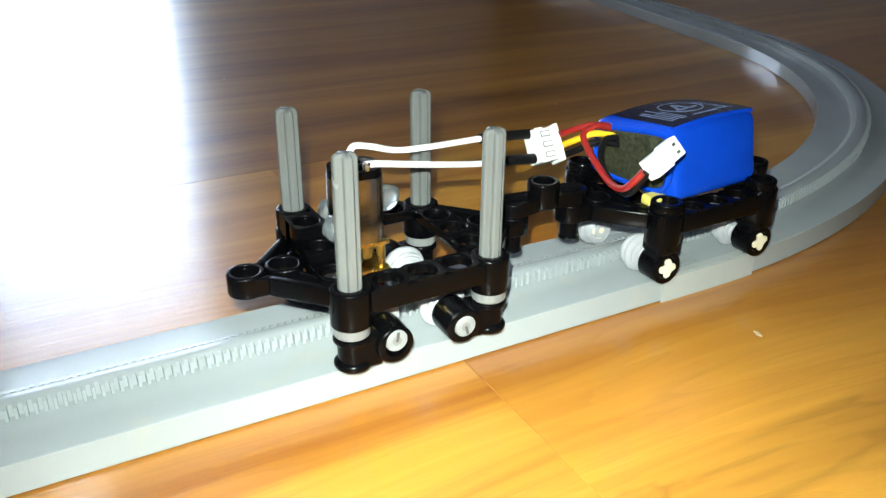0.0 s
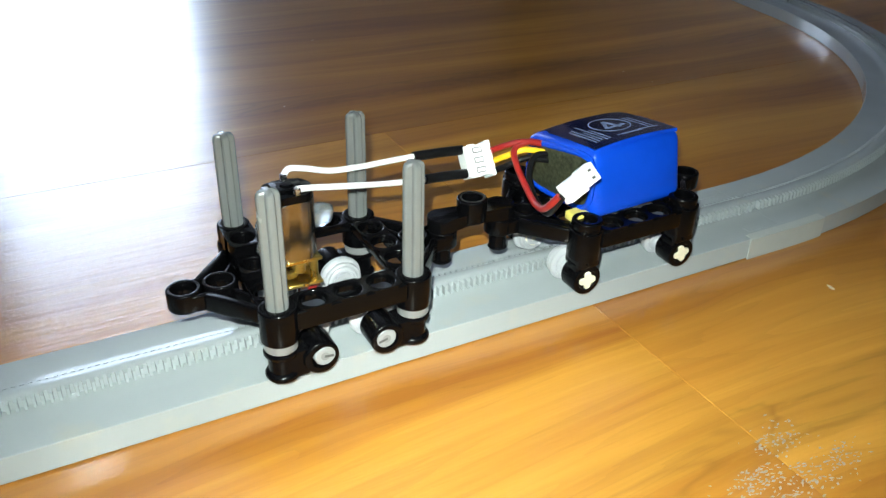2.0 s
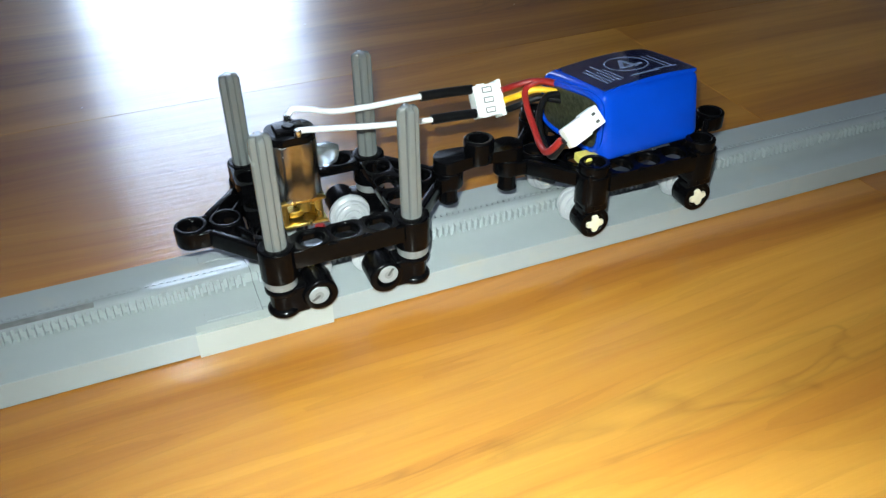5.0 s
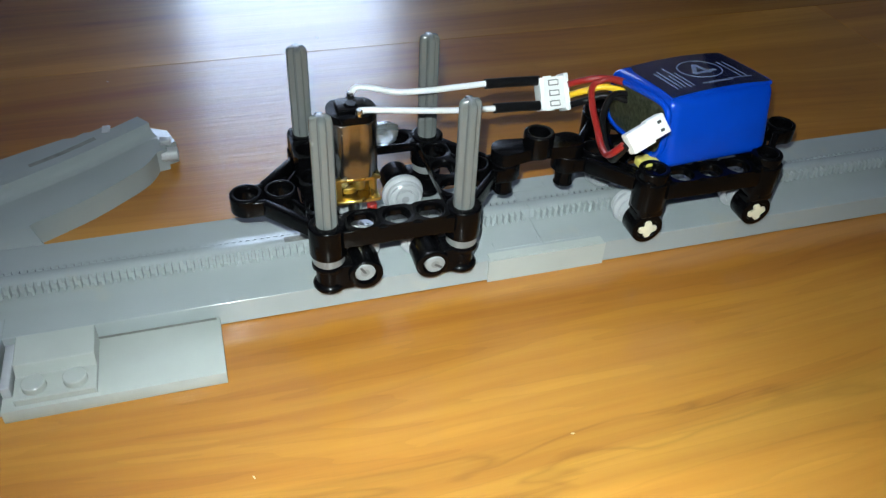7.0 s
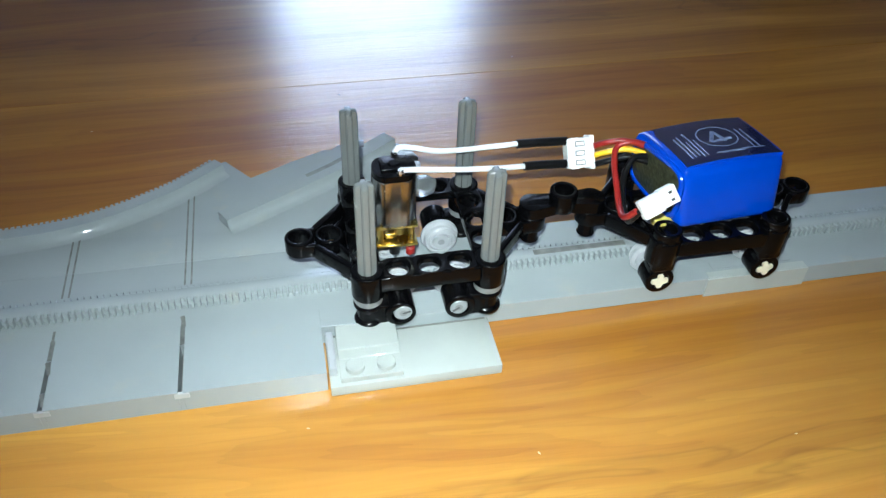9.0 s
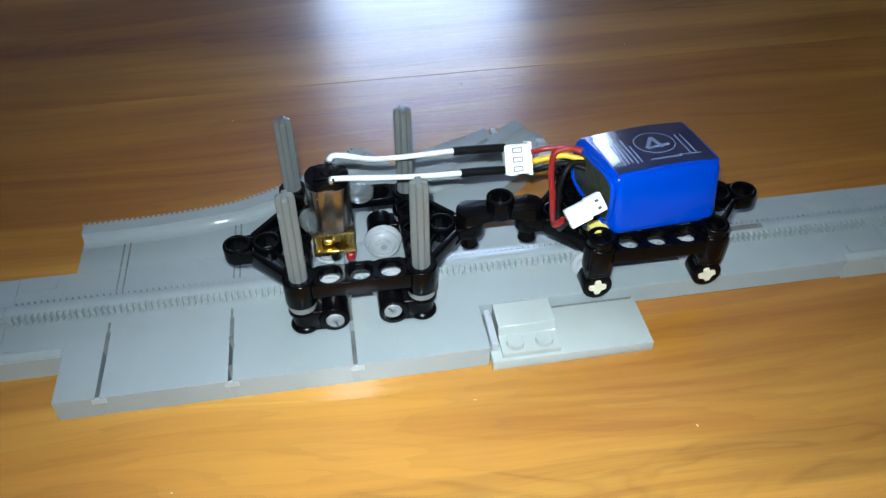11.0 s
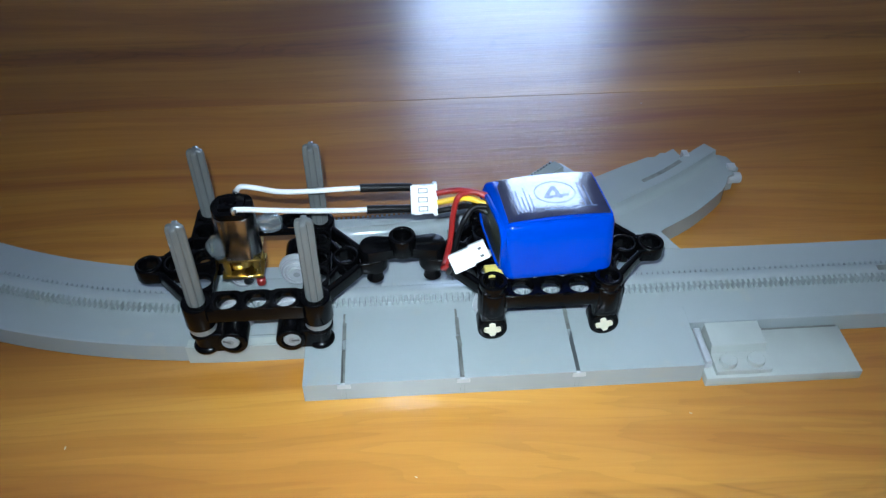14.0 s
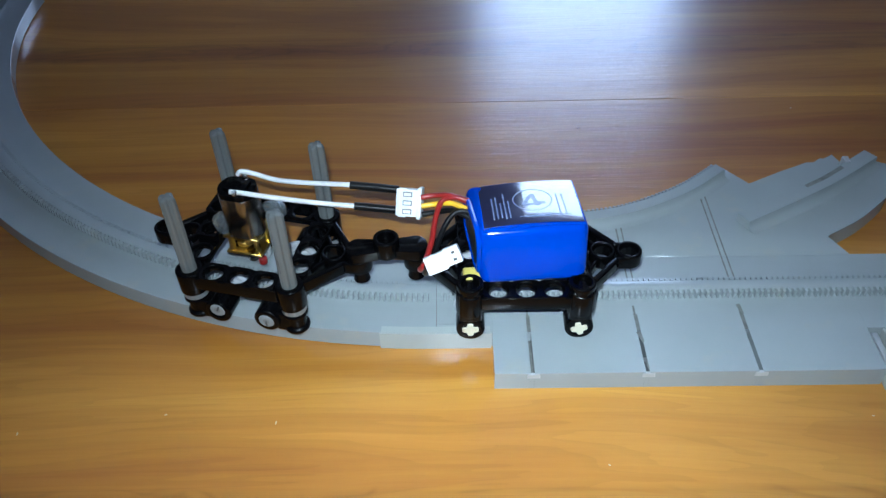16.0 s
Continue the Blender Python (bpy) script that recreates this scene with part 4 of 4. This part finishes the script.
def battery():
    t = thing("battery_pack", "blue shrink-wrapped battery pack with a dark printed label", "battery")
    bm = bmesh.new()
    hexa(bm, -15.3, 16.8, -15.0, 14.2, -11.8, 13.4, 26.1, 44.5, 41.3, 2.9, 6)
    part("wrap", bm, BLUE, t)
    bm = bmesh.new()
    pts = []
    for k in range(40):
        a = 2 * math.pi * k / 40
        c, sn = math.cos(a), math.sin(a)
        y = -0.6 + 11.5 * math.copysign(abs(c) ** 0.45, c)
        u = 0.5 + 0.5 * math.copysign(abs(sn) ** 0.45, sn)
        pts.append((y, 27.6 + u * (43.1 - (y + 12.0) / 24.0 * 3.6 - 27.6)))
    lo = [bm.verts.new((-13.6 * MM, y * MM, z * MM)) for y, z in pts]
    mi = [bm.verts.new((-15.35 * MM, (-0.6 + (y + 0.6) * 0.99) * MM, (34.8 + (z - 34.8) * 0.985) * MM)) for y, z in pts]
    hi = [bm.verts.new((-15.6 * MM, (-0.6 + (y + 0.6) * 0.90) * MM, (34.8 + (z - 34.8) * 0.88) * MM)) for y, z in pts]
    bm.faces.new(hi)
    for p, q in ((lo, mi), (mi, hi)):
        for k in range(40):
            bm.faces.new((p[k], p[(k + 1) % 40], q[(k + 1) % 40], q[k]))
    for v in bm.verts:
        v.co.x += ASKEW * v.co.y
    part("cell_end", bm, CELL, t, "dark fibre tape over the cell end")
    bm = bmesh.new()
    tube(bm, [(-15.15 + ASKEW * y, y, z) for y, z in pts + pts[:2]], 0.85, 8)
    part("wrap_rim", bm, BLUE, t, "shrunk blue rim of the wrap")
    tilt = math.atan2(41.3 - 44.5, 25.2)
    m = Matrix.Translation((0.8 * MM, 0.8 * MM, 42.95 * MM)) @ Matrix.Rotation(radians(-1.2), 4, "Y") @ Matrix.Rotation(tilt, 4, "X")
    bm = bmesh.new()
    crowned(bm, -13.8, 14.8, -11.1, 11.1, -0.9, 0.0, m, 20, 14)
    part("crown", bm, BLUE, t)
    bm = bmesh.new()
    crowned(bm, -13.4, 14.4, -10.9, 10.9, -0.1, 0.10, m, 24, 16)
    part("label", bm, NAVY, t, "navy film label")
    bm = bmesh.new()
    lathe(bm, (1.5, 0.5, 0), "z", [(5.4, 0.09), (5.4, 0.15), (5.75, 0.15), (5.75, 0.09), (5.4, 0.09)], 32)
    for v in bm.verts:
        v.co.z += crown(v.co.x / MM, v.co.y / MM) * MM
    bmesh.ops.transform(bm, matrix=m, verts=bm.verts)
    part("label_ring", bm, INK, t)
    bm = bmesh.new()
    for a, b in (((-1.5, -2.0), (1.6, 3.4)), ((1.6, 3.4), (2.6, -2.6)), ((-1.5, -2.0), (5.0, -1.2))):
        d = Vector((b[0] - a[0], b[1] - a[1]))
        mm_ = Matrix.Translation((a[0] * MM, a[1] * MM, 0)) @ Matrix.Rotation(math.atan2(d.y, d.x), 4, "Z")
        box(bm, 0, d.length, -0.55, 0.55, 0.09, 0.18, 0, 1, mm_)
    for v in bm.verts:
        v.co.z += crown(v.co.x / MM, v.co.y / MM) * MM
    bmesh.ops.transform(bm, matrix=m, verts=bm.verts)
    part("label_mark", bm, INK, t)
    rnd = random.Random(3)
    for i in range(7):
        x = -10.2 + i * 1.15 if i < 5 else 8.5 + (i - 5) * 1.6
        bm = bmesh.new()
        w0 = rnd.uniform(-8.2, -7.0)
        crowned(bm, x - 0.22, x + 0.22, w0, w0 + rnd.uniform(7, 14), 0.07, 0.14, m, 1, 10)
        part("label_bar", bm, INK, t, "unreadable printed line")
    for x in (-3.0, -1.6, 4.4):
        bm = bmesh.new()
        crowned(bm, x, x + 7, -8.6 + abs(x) * 0.25, -8.2 + abs(x) * 0.25, 0.07, 0.14, m, 8, 1)
        part("label_bar", bm, INK, t, "unreadable printed line")
    # balance lead: three cords to the white housing
    for name, material, y0, z0, y1, z1 in (("red_lead", WIRE_RED, 10.6, 39.4, 6.5, 40.2), ("yellow_lead", WIRE_YELLOW, 9.4, 37.0, 5.0, 38.4), ("black_lead", WIRE_BLACK, 8.2, 34.8, 3.8, 36.6)):
        bm = bmesh.new()
        tube(bm, [(-29.6, y0, z0), (-25.5, y0 + 0.2, z0 + 0.4), (-20.5, (y0 + y1) / 2 + 0.4, z1 + 0.6), (-15.2, y1, z1 - 0.4)], 0.85)
        part(name, bm, material, t)
    bm = bmesh.new()
    tube(bm, [(-15.4, 7.0, 40.0), (-19.5, 8.2, 40.8), (-23.4, 8.6, 39.2), (-25.6, 4.0, 36.6), (-27.0, -2.0, 33.8), (-28.8, -8.0, 32.4), (-30.2, -13.0, 33.2), (-30.8, -16.5, 36.0), (-29.8, -18.2, 38.8)], 0.85)
    part("red_lead", bm, WIRE_RED, t)
    bm = bmesh.new()
    tube(bm, [(-15.4, 4.4, 38.0), (-19.6, 4.6, 38.0), (-23.0, 2.2, 35.0), (-25.6, -3.0, 32.4), (-27.4, -9.0, 31.0), (-29.0, -14.0, 32.2), (-29.6, -17.0, 35.4), (-29.0, -18.6, 38.8)], 0.85)
    part("black_lead", bm, WIRE_BLACK, t)
    # small two-way plug at the end of the power lead
    m = Matrix.Translation((-24.3 * MM, -18.4 * MM, 41.2 * MM)) @ Matrix.Rotation(radians(-24), 4, "Y") @ Matrix.Rotation(radians(-34), 4, "X") @ Matrix.Rotation(radians(8), 4, "Z")
    plug = bmesh.new()
    box(plug, -5.2, 0.6, -1.6, 1.6, -2.7, 2.3, 0.3, 1, m)
    box(plug, 0.4, 4.9, -1.7, 1.7, -2.2, 2.6, 0.3, 1, m)
    box(plug, -3.6, -0.6, -2.1, 1.9, -1.0, 1.0, 0.3, 1, m)
    pl = part("plug", plug, WHITE, t, "small white two-way plug")
    bm = bmesh.new()
    for z in (-0.9, 1.1):
        box(bm, 2.6, 3.6, -1.78, -1.6, z - 0.35, z + 0.35, 0, 1, m)
    part("plug_slot", bm, SLOT, pl)
    # folded yellow tape end
    bm = bmesh.new()
    box(bm, -18.6, -13.6, -12.6, -8.2, 25.5, 27.9, 0.5, 2)
    box(bm, -17.0, -14.0, -15.0, -12.0, 25.5, 26.2, 0.2, 1)
    part("tape_end", bm, TAPE, t, "folded yellow tape")
    return t


def motor_lead():
    """Origin at the white housing; the white cords reach towards the motor (minus x)."""
    t = thing("motor_lead", "white motor wires with black sleeves in a white plug housing", "cable")
    m = Matrix.Rotation(radians(-33), 4, "X")
    bm = bmesh.new()
    box(bm, -4.0, 2.6, -2.2, 2.2, -4.1, 4.1, 0.3, 1, m)
    box(bm, 2.4, 3.7, -2.6, 2.6, -4.7, 4.7, 0.3, 1, m)
    box(bm, -3.2, -0.8, -2.45, -2.0, -4.35, 4.35, 0.15, 1, m)
    h = part("housing", bm, WHITE, t, "white three-way plug housing")
    for z in (-2.6, 0.0, 2.6):
        bm = bmesh.new()
        box(bm, -1.9, 0.9, -2.55, -2.15, z - 0.75, z + 0.75, 0.1, 1, m)
        part("slot", bm, BUSH, h, "grey contact slot")
        bm = bmesh.new()
        box(bm, -1.6, 0.6, -2.7, -2.4, z - 0.48, z + 0.48, 0.05, 1, m)
        part("contact", bm, WHITE, h)
    for (a, b), name in ((((-18.3, 0.6, 4.4), (-3.6, 1.6, 3.2)), "sleeve"), (((-16.7, -2.9, -0.7), (-3.6, -1.7, -2.1)), "sleeve")):
        bm = bmesh.new()
        tube(bm, [a, ((a[0] + b[0]) / 2, (a[1] + b[1]) / 2, (a[2] + b[2]) / 2 + 0.1), b], 1.25, 14)
        part(name, bm, WIRE_BLACK, t, "black heat-shrink sleeve")
    bm = bmesh.new()
    tube(bm, [(-52.4, -1.6, 6.9), (-51.0, -1.4, 8.2), (-47.0, -1.2, 7.4), (-41.0, -1.0, 5.6), (-33.0, -0.5, 4.9), (-25.0, 0.2, 4.6), (-17.5, 0.7, 4.4)], 0.75)
    part("white_wire", bm, WIRE_WHITE, t)
    bm = bmesh.new()
    tube(bm, [(-52.2, -9.8, 6.9), (-49.0, -9.3, 6.4), (-42.0, -8.2, 4.8), (-32.0, -6.2, 2.4), (-23.0, -4.2, 0.4), (-16.0, -2.8, -0.8)], 0.75)
    part("white_wire", bm, WIRE_WHITE, t)
    return t


def phone():
    """The phone that films and lights the scene: its torch sits beside the lens."""
    t = thing("phone", "dark phone held over the floor with its torch lit", "phone")
    bm = bmesh.new()
    box(bm, -25, 125, -40, 32, 7, 15, 2.5, 3)
    part("shell", bm, PHONE, t)
    bm = bmesh.new()
    lathe(bm, (0, 0, 0), "z", [(0, 0), (1.6, 0), (1.6, 0.2), (0, 0.2)], 8)
    aim = Matrix.Translation((-5.0 * MM, 12.5 * MM, 5.6 * MM)) @ Matrix.Rotation(radians(-6), 4, "Y") @ Matrix.Rotation(radians(-17.5), 4, "X")
    bm.transform(aim)
    part("torch", bm, LED, t, "lit white torch", False)
    # Added ring, only there to narrow the beam and dim the far corners.
    bm = bmesh.new()
    lathe(bm, (0, 0, 0), "z", [(1.9, -2.8), (2.4, -2.8), (2.4, 0.8), (0, 0.8), (0, 0.6), (1.9, 0.6), (1.9, -2.8)], 28)
    bm.transform(aim)
    part("beam_limiter", bm, PHONE, t, "added dark ring that narrows the torch beam")
    return t


def dust():
    """Loose specks and a chip on the floor and track."""
    rnd = random.Random(11)
    spots = [(488, -38.5, 2.8), (-136, -46, 1.2), (106, -43, 0.8), (-62.6, -43.2, 1.1), (441, 255, 1.3), (561, 144, 1.2), (564, 126, 1.1), (95, -72, 0.8), (160, -60, 0.9), (30, -58, 0.8), (-95, -40, 0.9), (205, 132, 0.9), (40, 100, 0.7), (130, 112, 0.8), (395, 165, 0.9), (300, 180, 0.8), (225, -66, 0.8)]
    for x, y, r in spots:
        bm = bmesh.new()
        bmesh.ops.create_icosphere(bm, subdivisions=1, radius=1.0)
        a = rnd.uniform(0, 3.1)
        for v in bm.verts:
            q = Vector((v.co.x * r * 0.6, v.co.y * r * 0.25, (v.co.z + 0.8) * 0.16))
            v.co = Vector(((x + q.x * math.cos(a) - q.y * math.sin(a)) * MM, (y + q.x * math.sin(a) + q.y * math.cos(a)) * MM, q.z * MM))
        ob = part("dust_speck", bm, DUST, None)
        tagged(ob, "tiny pale speck of dust lying on the floor", "dust", "dust specks")


def floor_scuffs():
    """Dried smears: very many flakes, past counting."""
    rnd = random.Random(21)
    verts, faces = [], []
    for cx, cy, n, sx, sy in ((425, -76, 90, 4, 2.0), (412, -83, 110, 5, 1.8), (420, -88, 90, 5, 2.0), (408, -90, 50, 4, 1.5), (432, -86, 70, 4, 2)):
        for _ in range(n):
            x, y = rnd.gauss(cx, sx), rnd.gauss(cy, sy)
            a, l, w = rnd.uniform(-0.7, 0.7), rnd.uniform(0.2, 0.8), rnd.uniform(0.10, 0.32)
            k = len(verts)
            for u, v in ((-l, 0), (0, -w), (l, 0), (0, w)):
                verts.append(((x + u * math.cos(a) - v * math.sin(a)) * MM, (y + u * math.sin(a) + v * math.cos(a)) * MM, 0.00005))
            faces.append((k, k + 1, k + 2, k + 3))
    me = bpy.data.meshes.new("floor_scuffs")
    me.from_pydata(verts, [], faces)
    me.materials.append(SMEAR)
    tagged(new("floor_scuffs", me), "pale dried smears on the laminate floor", "floor smear", kind="stuff")


# ---- movement ----
TRAIN = [(0, 0.4106), (0.5, 0.3954), (1, 0.3805), (1.5, 0.3659), (2, 0.3501), (2.5, 0.335), (3, 0.3193), (3.5, 0.3042), (6, 0.2302), (6.5, 0.2153), (7, 0.1994), (7.5, 0.1852), (8, 0.1713), (10.5, 0.0952), (11, 0.0801), (11.5, 0.065), (12, 0.05), (12.5, 0.0345), (13, 0.0191), (13.5, 0.004), (14, -0.0114), (14.5, -0.0264), (15, -0.0416), (15.5, -0.0572), (16, -0.0716)]
CAR_GAP = 80.9


def train_at(t):
    """Place of the motor car's middle along the line, in millimetres."""
    for (t0, x0), (t1, x1) in zip(TRAIN, TRAIN[1:]):
        if t <= t1:
            return (x0 + (x1 - x0) * (t - t0) / (t1 - t0)) * 1000
    return TRAIN[-1][1] * 1000


def car_pose(s, base):
    xa, ya, _ = on_line(s - base)
    xb, yb, _ = on_line(s + base)
    return (xa + xb) / 2, (ya + yb) / 2, math.atan2(yb - ya, xb - xa)


def at(p, lx, ly=0.0):
    x, y, a = p
    return x + lx * math.cos(a) - ly * math.sin(a), y + lx * math.sin(a) + ly * math.cos(a)


def motions():
    ticks = [round(0.2 * k, 3) for k in range(81)]
    rows = {"motor": [], "battery": [], "pack": [], "coupler": [], "lead": []}
    for t in ticks:
        s = train_at(t)
        f, r = car_pose(s, 8), car_pose(s + CAR_GAP, 16)
        rows["motor"].append((t, pose(f[0] * MM, f[1] * MM, 0, 0, 0, math.degrees(f[2]))))
        rows["battery"].append((t, pose(r[0] * MM, r[1] * MM, 0, 0, 0, math.degrees(r[2]))))
        rows["pack"].append((t, pose(r[0] * MM, r[1] * MM, 0, 0, 0, math.degrees(r[2]) + 3.4)))
        a, b = at(f, 32), at(r, -32)
        ang = math.degrees(math.atan2(b[1] - a[1], b[0] - a[0]))
        rows["coupler"].append((t, pose((a[0] + b[0]) / 2 * MM, (a[1] + b[1]) / 2 * MM, 0, 0, 0, ang)))
        h, m = at(r, -33.5, 10.1), at(f, -5.0, 4.2)
        ang = math.degrees(math.atan2(h[1] - m[1], h[0] - m[0])) - math.degrees(math.atan2(10.1 - 4.2, CAR_GAP - 28.5))
        rows["lead"].append((t, pose(h[0] * MM, h[1] * MM, 36.6 * MM, 0, 0, ang)))
    walk(MOTOR_CAR, rows["motor"])
    walk(BATTERY_CAR, rows["battery"])
    walk(BATTERY, rows["pack"])
    walk(COUPLER, rows["coupler"])
    walk(MOTOR_LEAD, rows["lead"])
    walk(PHONE_THING, [(t, pose(x, y, z, a, b, c)) for t, x, y, z, a, b, c in PATH])
    for w, r, start in WHEELS:
        x, y, z = w.location
        walk(w, [(t, pose(x, y, z, 0, math.degrees((train_at(t) - train_at(0)) / r) + start, 0)) for t in ticks])


WHEELS = []
floor_ob, room_bounds = build_room()
straight_track(239.0, RIGHT_START)
switch_track()
curved_track(RIGHT_START, RIGHT_START + RADIUS * RIGHT_TURN)
straight_track(RIGHT_START + RADIUS * RIGHT_TURN, RIGHT_START + RADIUS * RIGHT_TURN + 256)
curved_track(LEFT_CURVE - LEFT_RADIUS * math.pi / 2, LEFT_END)
splice(-33.2, -0.3)
splice(223.0, 254.8)
splice(478.0, 509.5)
lever_brick()
MOTOR_CAR = motor_car()
BATTERY_CAR = battery_car()
BATTERY = battery()
COUPLER = coupler()
MOTOR_LEAD = motor_lead()
PHONE_THING = phone()
dust()
floor_scuffs()
build_planks(floor_ob, room_bounds)
motions()
